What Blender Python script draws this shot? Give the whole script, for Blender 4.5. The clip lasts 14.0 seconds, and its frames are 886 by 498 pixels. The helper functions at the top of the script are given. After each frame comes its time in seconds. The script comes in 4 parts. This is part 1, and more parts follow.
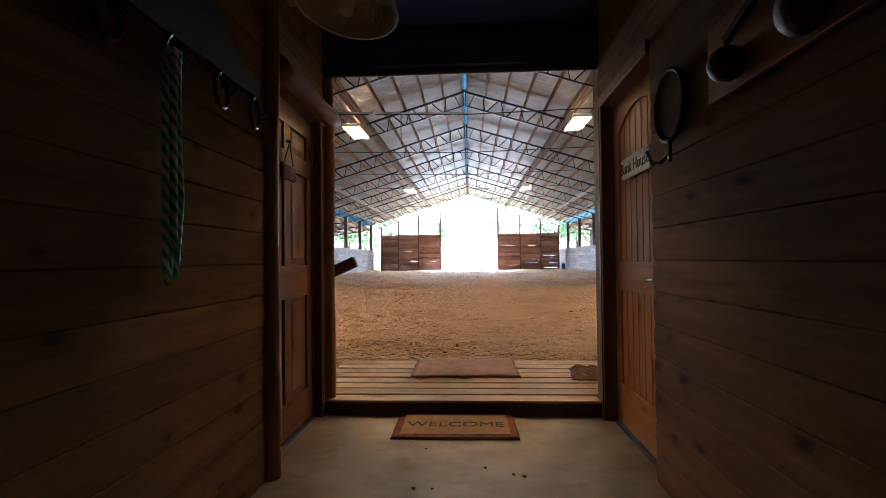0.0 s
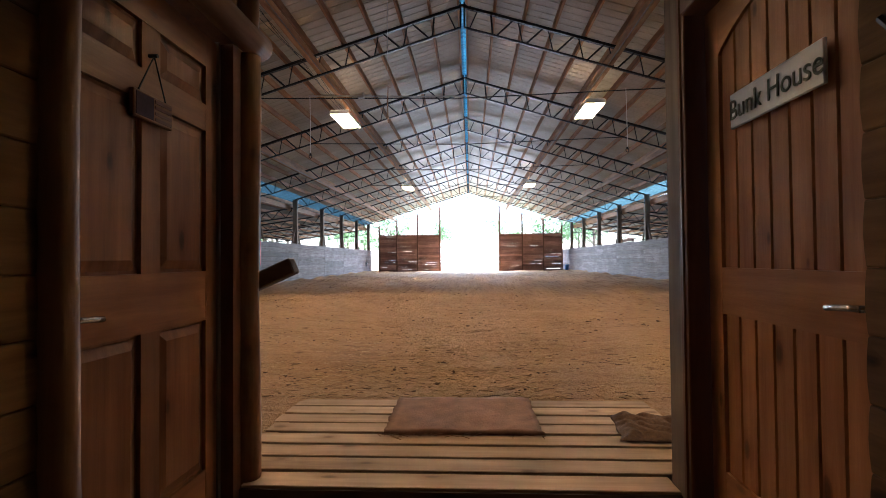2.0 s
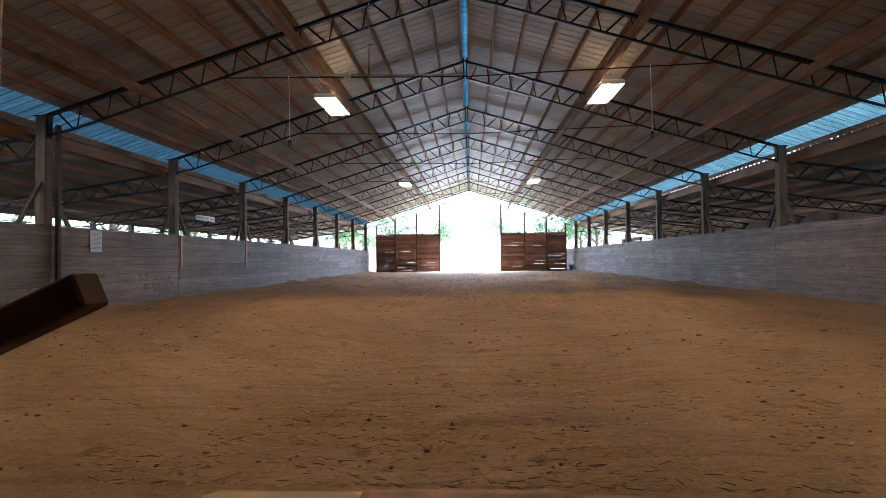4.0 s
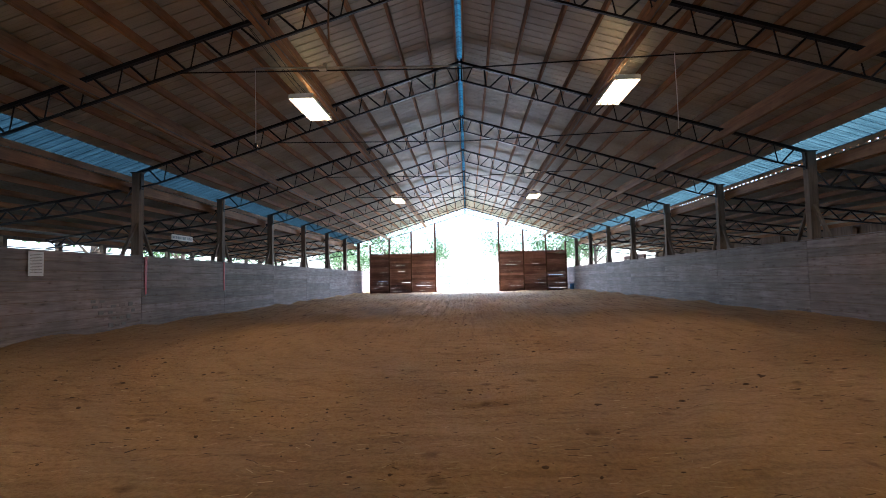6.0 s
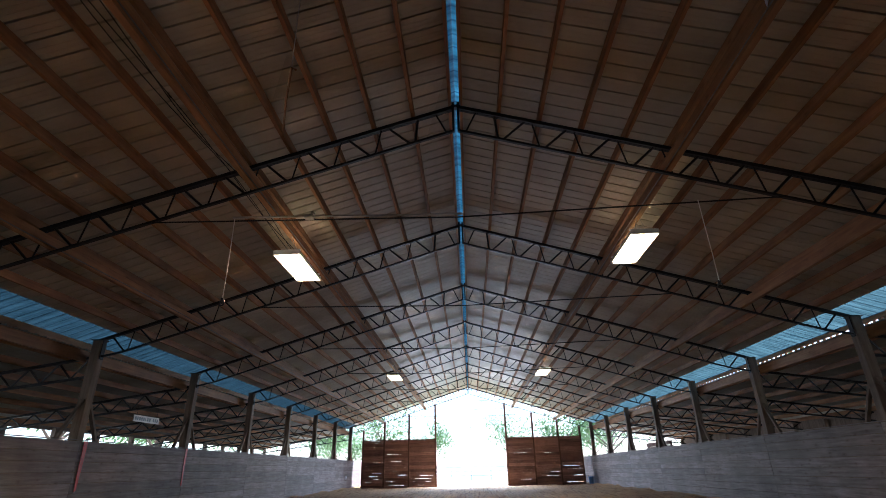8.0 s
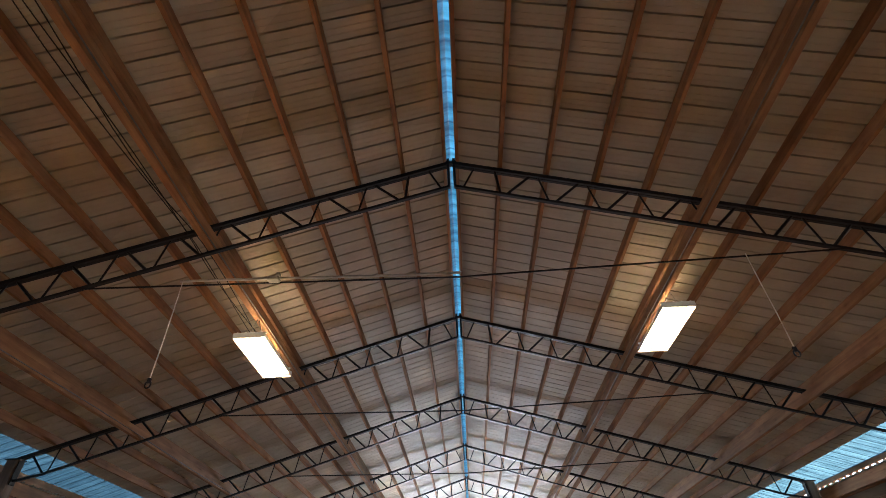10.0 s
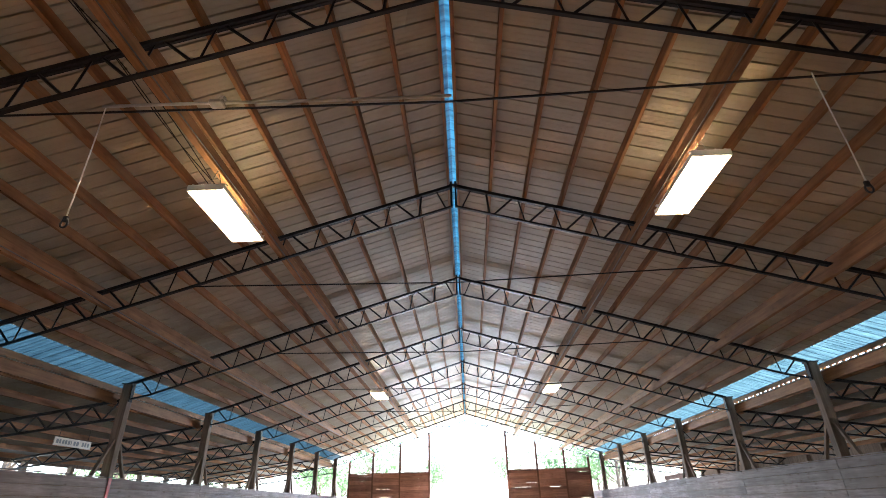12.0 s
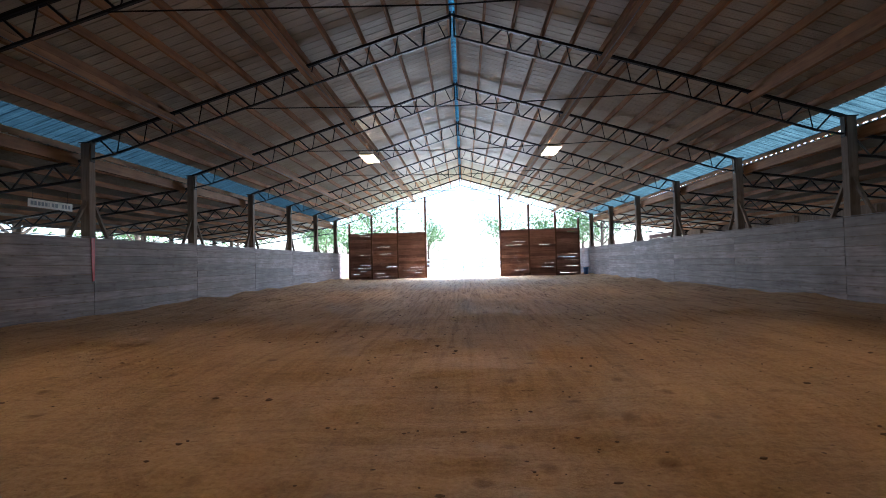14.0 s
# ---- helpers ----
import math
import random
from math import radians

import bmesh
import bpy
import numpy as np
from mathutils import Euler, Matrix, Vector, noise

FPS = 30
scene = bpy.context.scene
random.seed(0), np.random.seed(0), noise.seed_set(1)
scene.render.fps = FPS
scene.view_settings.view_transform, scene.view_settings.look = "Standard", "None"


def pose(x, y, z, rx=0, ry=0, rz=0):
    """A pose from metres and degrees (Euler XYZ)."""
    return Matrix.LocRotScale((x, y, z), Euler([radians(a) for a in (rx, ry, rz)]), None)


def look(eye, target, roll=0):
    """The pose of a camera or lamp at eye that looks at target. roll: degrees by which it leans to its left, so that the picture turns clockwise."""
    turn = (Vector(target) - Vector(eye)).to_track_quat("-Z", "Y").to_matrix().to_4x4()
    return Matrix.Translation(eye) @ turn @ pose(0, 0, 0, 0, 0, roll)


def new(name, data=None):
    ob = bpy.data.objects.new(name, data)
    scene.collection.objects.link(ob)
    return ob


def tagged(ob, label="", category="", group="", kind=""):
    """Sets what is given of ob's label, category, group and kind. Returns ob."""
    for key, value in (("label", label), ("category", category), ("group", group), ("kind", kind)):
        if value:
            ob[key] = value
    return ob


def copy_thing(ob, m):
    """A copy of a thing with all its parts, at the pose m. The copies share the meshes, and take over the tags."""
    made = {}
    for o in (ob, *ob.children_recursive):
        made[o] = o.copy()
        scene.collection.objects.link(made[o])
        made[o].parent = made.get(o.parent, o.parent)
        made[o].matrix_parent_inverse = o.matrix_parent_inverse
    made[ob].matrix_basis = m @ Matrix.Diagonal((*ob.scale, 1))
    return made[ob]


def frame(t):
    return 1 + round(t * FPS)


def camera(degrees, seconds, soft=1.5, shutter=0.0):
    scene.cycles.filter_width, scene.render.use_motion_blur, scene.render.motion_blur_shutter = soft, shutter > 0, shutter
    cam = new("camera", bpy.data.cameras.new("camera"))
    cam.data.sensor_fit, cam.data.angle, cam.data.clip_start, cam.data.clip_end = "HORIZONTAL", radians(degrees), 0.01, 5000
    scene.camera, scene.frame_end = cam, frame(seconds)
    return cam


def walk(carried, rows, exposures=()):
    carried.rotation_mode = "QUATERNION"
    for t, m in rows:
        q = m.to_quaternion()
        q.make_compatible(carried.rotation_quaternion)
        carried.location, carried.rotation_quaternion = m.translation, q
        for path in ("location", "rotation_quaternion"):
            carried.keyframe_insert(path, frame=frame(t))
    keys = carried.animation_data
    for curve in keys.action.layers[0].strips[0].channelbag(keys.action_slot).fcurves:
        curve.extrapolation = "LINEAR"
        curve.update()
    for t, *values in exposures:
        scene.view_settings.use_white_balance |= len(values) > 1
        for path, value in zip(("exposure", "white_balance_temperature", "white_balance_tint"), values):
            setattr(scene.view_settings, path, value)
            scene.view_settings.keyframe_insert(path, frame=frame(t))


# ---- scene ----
cam = camera(82.6, 14.0, 0.65)
PATH = [
    (0, (0.117, 0.709, 1.073), (0.011, 2.706, 1.113), -0.6),
    (0.5, (0.118, 1.025, 1.073), (0.013, 3.022, 1.114), -0.6),
    (1, (0.12, 1.347, 1.075), (0.014, 3.344, 1.116), -0.5),
    (1.5, (0.117, 1.677, 1.08), (0.009, 3.673, 1.122), -0.6),
    (2, (0.119, 2.006, 1.083), (0.011, 4.002, 1.125), -0.5),
    (2.5, (0.125, 2.344, 1.083), (0.016, 4.341, 1.124), -0.6),
    (3, (0.117, 2.677, 1.092), (0.008, 4.674, 1.131), -0.5),
    (5.5, (0.063, 4.388, 1.140), (-0.038, 6.384, 1.206), -1.1),
    (6, (0.075, 4.746, 1.149), (-0.020, 6.740, 1.267), -1.2),
    (6.5, (0.088, 5.077, 1.173), (-0.007, 7.064, 1.381), -1.2),
    (7, (0.080, 5.447, 1.172), (-0.011, 7.412, 1.534), -1.1),
    (7.5, (0.054, 5.812, 1.180), (-0.033, 7.728, 1.750), -1.1),
    (8, (0.035, 6.153, 1.167), (-0.044, 7.983, 1.970), -1.2),
    (8.5, (0.060, 6.505, 1.186), (-0.014, 8.227, 2.201), -1.3),
    (8.7, (0.046, 6.660, 1.162), (-0.025, 8.339, 2.247), -1.3),
    (10.8, (-0.037, 8.320, 1.078), (-0.068, 9.882, 2.326), -2.5),
    (11, (-0.017, 8.436, 1.083), (-0.053, 10.027, 2.296), -2.4),
    (11.5, (0.034, 8.729, 1.109), (-0.019, 10.407, 2.197), -1.8),
    (12, (0.064, 9.024, 1.097), (-0.000, 10.801, 2.011), -1.4),
    (12.5, (0.100, 9.428, 1.140), (0.031, 11.306, 1.825), -1.5),
    (13, (0.127, 9.745, 1.141), (0.051, 11.691, 1.593), -1.4),
    (13.5, (0.126, 10.092, 1.143), (0.045, 12.079, 1.351), -1.3),
    (14, (0.137, 10.401, 1.144), (0.053, 12.399, 1.196), -1.4),
]
EXPOSURES = [(t, e, k, 13) for t, e, k in ((0.0, 3.15, 5430), (3.0, 2.75, 5380), (5.5, 2.15, 5350), (8.5, 1.9, 5400), (10.8, 3.5, 6000), (12.0, 3.2, 5750), (12.8, 2.85, 5420), (14.0, 2.1, 5380))]
walk(cam, [(t, look(eye, target, roll)) for t, eye, target, roll in PATH], EXPOSURES)

# ---- world and sun ----
SUN_EL, SUN_ROT = radians(42), radians(78)
world = bpy.data.worlds.new("sky")
scene.world = world
world.use_nodes = True
wn, wl = world.node_tree.nodes, world.node_tree.links
sky = wn.new("ShaderNodeTexSky")
sky.sky_type, sky.sun_disc, sky.sun_elevation, sky.sun_rotation = "NISHITA", False, SUN_EL, SUN_ROT
wl.new(sky.outputs[0], wn["Background"].inputs[0])
wn["Background"].inputs[1].default_value = 0.15
sun = new("sun", bpy.data.lights.new("sun", "SUN"))
sun.data.energy, sun.data.angle, sun.data.color = 5.0, radians(0.5), (1.0, 0.95, 0.88)
sun.matrix_world = look((0, 0, 0), (-math.sin(SUN_ROT) * math.cos(SUN_EL), -math.cos(SUN_ROT) * math.cos(SUN_EL), -math.sin(SUN_EL)))
for name, middle, wide, high, power, tone in (("gable_daylight", (0.07, 43.9, 4.35), 10.5, 2.1, 50.0, (0.6, 1.0, 0.74)), ("gateway_daylight", (0.07, 43.8, 1.9), 4.6, 3.2, 400.0, (0.88, 0.93, 1.0))):
    opening = new(name, bpy.data.lights.new(name, "AREA"))
    opening.data.shape, opening.data.size, opening.data.size_y = "RECTANGLE", wide, high
    opening.data.energy, opening.data.color = power, tone
    opening.matrix_world = look(middle, (middle[0], 30, 4.35 if middle[2] > 3 else -10.0))
TUBE_POWER = 19.0


# ---- materials ----
def node(nt, kind, **values):
    n = nt.nodes.new(kind)
    for key, v in values.items():
        n.inputs[key.replace("_", " ")].default_value = v
    return n


def coords(nt, scale, where="Object"):
    tc, mp = nt.nodes.new("ShaderNodeTexCoord"), nt.nodes.new("ShaderNodeMapping")
    mp.inputs["Scale"].default_value = scale
    nt.links.new(tc.outputs[where], mp.inputs[0])
    return mp.outputs[0]


def ramp(nt, fac, stops):
    r = nt.nodes.new("ShaderNodeValToRGB")
    while len(r.color_ramp.elements) < len(stops):
        r.color_ramp.elements.new(0.5)
    for e, (p, c) in zip(r.color_ramp.elements, stops):
        e.position, e.color = p, (*c, 1)
    nt.links.new(fac, r.inputs[0])
    return r.outputs[0]


def mixc(nt, kind, fac, a, b):
    m = nt.nodes.new("ShaderNodeMix")
    m.data_type, m.blend_type = "RGBA", kind
    for sock, v in ((m.inputs[0], fac), (m.inputs[6], a), (m.inputs[7], b)):
        if hasattr(v, "is_output"):
            nt.links.new(v, sock)
        elif isinstance(v, tuple):
            sock.default_value = (*v, 1)
        else:
            sock.default_value = v
    return m.outputs[2]


def base(name, rough=0.7, metal=0.0):
    m = bpy.data.materials.new(name)
    m.use_nodes = True
    nt = m.node_tree
    b = nt.nodes["Principled BSDF"]
    b.inputs["Roughness"].default_value, b.inputs["Metallic"].default_value = rough, metal
    return m, nt, b


def bump(nt, b, height, strength, dist=0.01):
    n = node(nt, "ShaderNodeBump", Strength=strength, Distance=dist)
    nt.links.new(height, n.inputs["Height"])
    nt.links.new(n.outputs[0], b.inputs["Normal"])


def noise_of(nt, vec, scale, detail=6.0, rough=0.6):
    n = node(nt, "ShaderNodeTexNoise", Scale=scale, Detail=detail, Roughness=rough)
    nt.links.new(vec, n.inputs["Vector"])
    return n.outputs["Fac"]


def wood(name, dark, light, along=0, grain=14.0, rough=0.6, knots=0.0, vary=0.25, stain=None, where="Object", face=2):
    """Sawn wood with grain along one axis, slow blotches, knots and a tone of its own for every piece."""
    m, nt, b = base(name, rough)
    b.inputs["Specular IOR Level"].default_value = 0.28
    sc = [1.0, 1.0, 1.0]
    sc[along] = 0.07
    across = 0 if along == 2 else face
    v = coords(nt, tuple(sc), where)
    info = nt.nodes.new("ShaderNodeObjectInfo")
    off = nt.nodes.new("ShaderNodeVectorMath")
    off.operation = "MULTIPLY_ADD"
    off.inputs[1].default_value = (17.0, 31.0, 23.0)
    nt.links.new(info.outputs["Random"], off.inputs[0])
    nt.links.new(v, off.inputs[2])
    g = noise_of(nt, off.outputs[0], grain, 8, 0.65)
    col = ramp(nt, g, [(0.3, dark), (0.7, light)])
    big = noise_of(nt, coords(nt, (1, 1, 1), where), 1.7, 3)
    col = mixc(nt, "MULTIPLY", 0.55, col, ramp(nt, big, [(0.3, (0.55, 0.52, 0.5)), (0.65, (1, 1, 1))]))
    tone = nt.nodes.new("ShaderNodeMapRange")
    tone.inputs[3].default_value, tone.inputs[4].default_value = 1 - vary, 1 + vary
    nt.links.new(info.outputs["Random"], tone.inputs[0])
    hsv = nt.nodes.new("ShaderNodeHueSaturation")
    nt.links.new(tone.outputs[0], hsv.inputs["Value"])
    nt.links.new(col, hsv.inputs["Color"])
    col = hsv.outputs[0]
    if knots:
        # knots on the face of the board: positions along and across it, apart for every piece
        sep = nt.nodes.new("ShaderNodeSeparateXYZ")
        nt.links.new(coords(nt, (1, 1, 1), where), sep.inputs[0])
        flat = nt.nodes.new("ShaderNodeCombineXYZ")
        shift = math_node(nt, "MULTIPLY", info.outputs["Random"], 41.0)
        nt.links.new(math_node(nt, "ADD", math_node(nt, "MULTIPLY", sep.outputs[along], 2.6), shift), flat.inputs[0])
        nt.links.new(math_node(nt, "ADD", math_node(nt, "MULTIPLY", sep.outputs[across], 5.5), shift), flat.inputs[1])
        vo = node(nt, "ShaderNodeTexVoronoi", Scale=1.0)
        vo.voronoi_dimensions = "2D"
        nt.links.new(flat.outputs[0], vo.inputs["Vector"])
        pick = nt.nodes.new("ShaderNodeSeparateXYZ")
        nt.links.new(vo.outputs["Color"], pick.inputs[0])
        spare = math_node(nt, "MULTIPLY", math_node(nt, "GREATER_THAN", pick.outputs[0], 0.5), 0.4)
        away = math_node(nt, "ADD", vo.outputs["Distance"], math_node(nt, "ADD", spare, math_node(nt, "MULTIPLY", pick.outputs[1], 0.06)))
        dist = math_node(nt, "ADD", away, math_node(nt, "MULTIPLY", math_node(nt, "SUBTRACT", g, 0.5), 0.1))
        k = ramp(nt, dist, [(0.05, (0.12, 0.075, 0.05)), (0.095, (0.4, 0.3, 0.22)), (0.12, (0.72, 0.62, 0.52)), (0.26, (1, 1, 1))])
        col = mixc(nt, "MULTIPLY", knots, col, k)
    if stain:
        st = noise_of(nt, coords(nt, (0.35, 0.35, 1.2), where), 1.6, 5)
        col = mixc(nt, "MIX", ramp(nt, st, [(0.5, (0, 0, 0)), (0.72, (0.75, 0.75, 0.75))]), col, stain)
    nt.links.new(col, b.inputs["Base Color"])
    bump(nt, b, g, 0.35, 0.004)
    return m


def plain(name, colour, rough=0.6, metal=0.0, wear=0.3, scale=9.0, relief=0.1):
    m, nt, b = base(name, rough, metal)
    f = noise_of(nt, coords(nt, (1, 1, 1)), scale, 6)
    lo = tuple(c * (1 - wear) for c in colour)
    nt.links.new(ramp(nt, f, [(0.3, lo), (0.68, colour)]), b.inputs["Base Color"])
    bump(nt, b, noise_of(nt, coords(nt, (1, 1, 1)), scale * 7, 4), relief, 0.003)
    return m


def math_node(nt, op, a, b=None):
    n = nt.nodes.new("ShaderNodeMath")
    n.operation = op
    for sock, v in zip(n.inputs, (a, b)):
        if hasattr(v, "is_output"):
            nt.links.new(v, sock)
        elif v is not None:
            sock.default_value = v
    return n.outputs[0]


def sand_material():
    """Harrowed sand: grain, damp blotches, drag lines down the middle, cross lines and curved tracks near the turn."""
    m, nt, b = base("arena_sand", 0.95)
    v = coords(nt, (1, 1, 1))
    sep = nt.nodes.new("ShaderNodeSeparateXYZ")
    nt.links.new(v, sep.inputs[0])
    px, py = sep.outputs[0], sep.outputs[1]
    dy = math_node(nt, "MULTIPLY", math_node(nt, "SUBTRACT", py, 15.5), 0.72)
    r = math_node(nt, "SQRT", math_node(nt, "ADD", math_node(nt, "MULTIPLY", px, px), math_node(nt, "MULTIPLY", dy, dy)))
    ring = nt.nodes.new("ShaderNodeCombineXYZ")
    nt.links.new(math_node(nt, "MULTIPLY", r, 5.0), ring.inputs[0])
    nt.links.new(math_node(nt, "MULTIPLY", math_node(nt, "ADD", px, py), 0.35), ring.inputs[1])
    fine = noise_of(nt, v, 30, 10, 0.78)
    col = ramp(nt, fine, [(0.28, (0.29, 0.168, 0.08)), (0.5, (0.46, 0.285, 0.138)), (0.72, (0.59, 0.395, 0.215))])
    lines = noise_of(nt, coords(nt, (9.5, 0.45, 1)), 1.0, 8, 0.72)
    rows = noise_of(nt, coords(nt, (0.9, 9.5, 1)), 1.0, 8, 0.7)
    swing = noise_of(nt, ring.outputs[0], 1.0, 7, 0.62)
    far = nt.nodes.new("ShaderNodeMapRange")
    far.inputs[1].default_value, far.inputs[2].default_value = 10.0, 27.0
    nt.links.new(py, far.inputs[0])
    near = math_node(nt, "SUBTRACT", 1.0, far.outputs[0])
    # furrow shade put into the colour along the drag lines, rows and tracks
    dark = [(0.36, (0.4, 0.33, 0.28)), (0.53, (1, 1, 1))]
    col = mixc(nt, "MULTIPLY", math_node(nt, "MULTIPLY", far.outputs[0], 1.0), col, ramp(nt, lines, dark))
    col = mixc(nt, "MULTIPLY", math_node(nt, "MULTIPLY", near, 0.35), col, ramp(nt, rows, dark))
    col = mixc(nt, "MULTIPLY", 0.2, col, ramp(nt, swing, dark))
    crumbs = noise_of(nt, coords(nt, (0.8, 1.5, 1)), 10, 4, 0.65)
    col = mixc(nt, "MULTIPLY", 0.8, col, ramp(nt, crumbs, [(0.27, (0.33, 0.26, 0.21)), (0.35, (1, 1, 1))]))
    damp = noise_of(nt, coords(nt, (0.5, 0.3, 1)), 1.0, 4)
    col = mixc(nt, "MULTIPLY", 0.7, col, ramp(nt, damp, [(0.33, (0.72, 0.68, 0.64)), (0.58, (1, 1, 1))]))
    prints = node(nt, "ShaderNodeTexVoronoi", Scale=2.3)
    nt.links.new(coords(nt, (1, 0.8, 1)), prints.inputs["Vector"])
    col = mixc(nt, "MULTIPLY", 0.8, col, ramp(nt, prints.outputs["Distance"], [(0.05, (0.45, 0.38, 0.33)), (0.17, (1, 1, 1))]))
    nt.links.new(col, b.inputs["Base Color"])
    total = math_node(nt, "ADD", fine, math_node(nt, "MULTIPLY", lines, far.outputs[0]))
    total = math_node(nt, "ADD", total, math_node(nt, "MULTIPLY", rows, near))
    total = math_node(nt, "ADD", total, swing)
    total = math_node(nt, "ADD", total, noise_of(nt, v, 8, 5, 0.7))
    bump(nt, b, total, 1.0, 0.05)
    return m


def concrete_material():
    m, nt, b = base("worn_concrete", 0.55)
    v = coords(nt, (1, 1, 1))
    col = ramp(nt, noise_of(nt, v, 3.5, 8), [(0.32, (0.19, 0.145, 0.105)), (0.66, (0.35, 0.285, 0.22))])
    dirt = noise_of(nt, v, 5.5, 4)
    col = mixc(nt, "MIX", ramp(nt, dirt, [(0.58, (0, 0, 0)), (0.68, (0.75, 0.75, 0.75))]), col, (0.2, 0.115, 0.06))
    nt.links.new(col, b.inputs["Base Color"])
    bump(nt, b, noise_of(nt, v, 60, 5), 0.2, 0.004)
    return m


def sheet_material():
    """Bare galvanised sheet, dulled by dust, in panels of slightly different tone."""
    m, nt, b = base("roof_sheet", 0.62, 0.16)
    v = coords(nt, (1, 1, 1))
    col = ramp(nt, noise_of(nt, v, 1.3, 6), [(0.3, (0.34, 0.29, 0.215)), (0.7, (0.45, 0.395, 0.305))])
    vo = node(nt, "ShaderNodeTexVoronoi", Scale=1.0)
    nt.links.new(coords(nt, (0.24, 0.8, 0.0)), vo.inputs["Vector"])
    tone = nt.nodes.new("ShaderNodeRGBToBW")
    nt.links.new(vo.outputs["Color"], tone.inputs[0])
    col = mixc(nt, "MULTIPLY", 0.5, col, ramp(nt, tone.outputs[0], [(0.2, (0.7, 0.69, 0.68)), (0.8, (1, 1, 1))]))
    nt.links.new(col, b.inputs["Base Color"])
    bump(nt, b, noise_of(nt, v, 14, 4), 0.08, 0.004)
    return m


def skylight_material(name, clear, dull=(0.027, 0.06, 0.075), bright=(0.047, 0.098, 0.121)):
    """Aged blue plastic; clear sets how much daylight it lets through."""
    m = bpy.data.materials.new(name)
    m.use_nodes = True
    nt = m.node_tree
    nt.nodes.remove(nt.nodes["Principled BSDF"])
    out = nt.nodes["Material Output"]
    t, d, g, mx, mx2 = (nt.nodes.new("ShaderNodeBsdf" + k) if k else nt.nodes.new("ShaderNodeMixShader") for k in ("Translucent", "Diffuse", "Glossy", "", ""))
    v = coords(nt, (1, 1, 1))
    col = ramp(nt, noise_of(nt, v, 2.2, 5), [(0.3, tuple(clear * c for c in dull)), (0.7, tuple(clear * c for c in bright))])
    sep = nt.nodes.new("ShaderNodeSeparateXYZ")
    nt.links.new(v, sep.inputs[0])
    # rib shading put into the colour: a darker band along each rib
    rib = math_node(nt, "FRACT", math_node(nt, "DIVIDE", math_node(nt, "SUBTRACT", sep.outputs[1], 4.12 - 0.235 * 0.08), 0.235))
    col = mixc(nt, "MULTIPLY", 0.75, col, ramp(nt, rib, [(0.84, (1, 1, 1)), (0.89, (0.45, 0.5, 0.6)), (0.97, (0.5, 0.55, 0.62)), (1.0, (1, 1, 1))]))
    dirt = noise_of(nt, coords(nt, (0.5, 9, 0.5)), 1.0, 5)
    col = mixc(nt, "MULTIPLY", 0.8, col, ramp(nt, dirt, [(0.35, (0.4, 0.42, 0.45)), (0.6, (1, 1, 1))]))
    nt.links.new(col, t.inputs[0])
    nt.links.new(col, d.inputs[0])
    g.inputs["Roughness"].default_value = 0.25
    mx.inputs[0].default_value, mx2.inputs[0].default_value = 0.25, 0.05
    nt.links.new(t.outputs[0], mx.inputs[1])
    nt.links.new(d.outputs[0], mx.inputs[2])
    nt.links.new(mx.outputs[0], mx2.inputs[1])
    nt.links.new(g.outputs[0], mx2.inputs[2])
    nt.links.new(mx2.outputs[0], out.inputs[0])
    return m


def tube_material():
    m, nt, b = base("lit_tube", 0.4)
    b.inputs["Base Color"].default_value = (0.9, 0.9, 0.88, 1)
    b.inputs["Emission Color"].default_value = (1.0, 0.66, 0.32, 1)
    b.inputs["Emission Strength"].default_value = TUBE_POWER
    return m


def rope_material():
    m, nt, b = base("braided_rope", 0.8)
    w = node(nt, "ShaderNodeTexWave", Scale=14.0, Distortion=1.5)
    w.bands_direction = "DIAGONAL"
    nt.links.new(coords(nt, (1, 1, 1)), w.inputs["Vector"])
    nt.links.new(ramp(nt, w.outputs["Fac"], [(0.42, (0.03, 0.5, 0.3)), (0.56, (0.8, 0.9, 0.85))]), b.inputs["Base Color"])
    return m


def leaf_material():
    m, nt, b = base("leaves", 0.6)
    info = nt.nodes.new("ShaderNodeNewGeometry")
    nt.links.new(ramp(nt, info.outputs["Random Per Island"], [(0.0, (0.06, 0.12, 0.03)), (1.0, (0.14, 0.24, 0.08))]), b.inputs["Base Color"])
    return m


def straw_material():
    m, nt, b = base("straw", 0.8)
    info = nt.nodes.new("ShaderNodeNewGeometry")
    nt.links.new(ramp(nt, info.outputs["Random Per Island"], [(0.0, (0.1, 0.055, 0.03)), (0.35, (0.2, 0.115, 0.06)), (0.6, (0.5, 0.34, 0.18)), (1.0, (0.66, 0.5, 0.3))]), b.inputs["Base Color"])
    return m


def grass_material():
    m, nt, b = base("outer_ground", 0.95)
    f = noise_of(nt, coords(nt, (1, 1, 1)), 0.5, 8)
    nt.links.new(ramp(nt, f, [(0.35, (0.24, 0.28, 0.13)), (0.47, (0.5, 0.48, 0.4)), (0.75, (0.66, 0.63, 0.57))]), b.inputs["Base Color"])
    return m


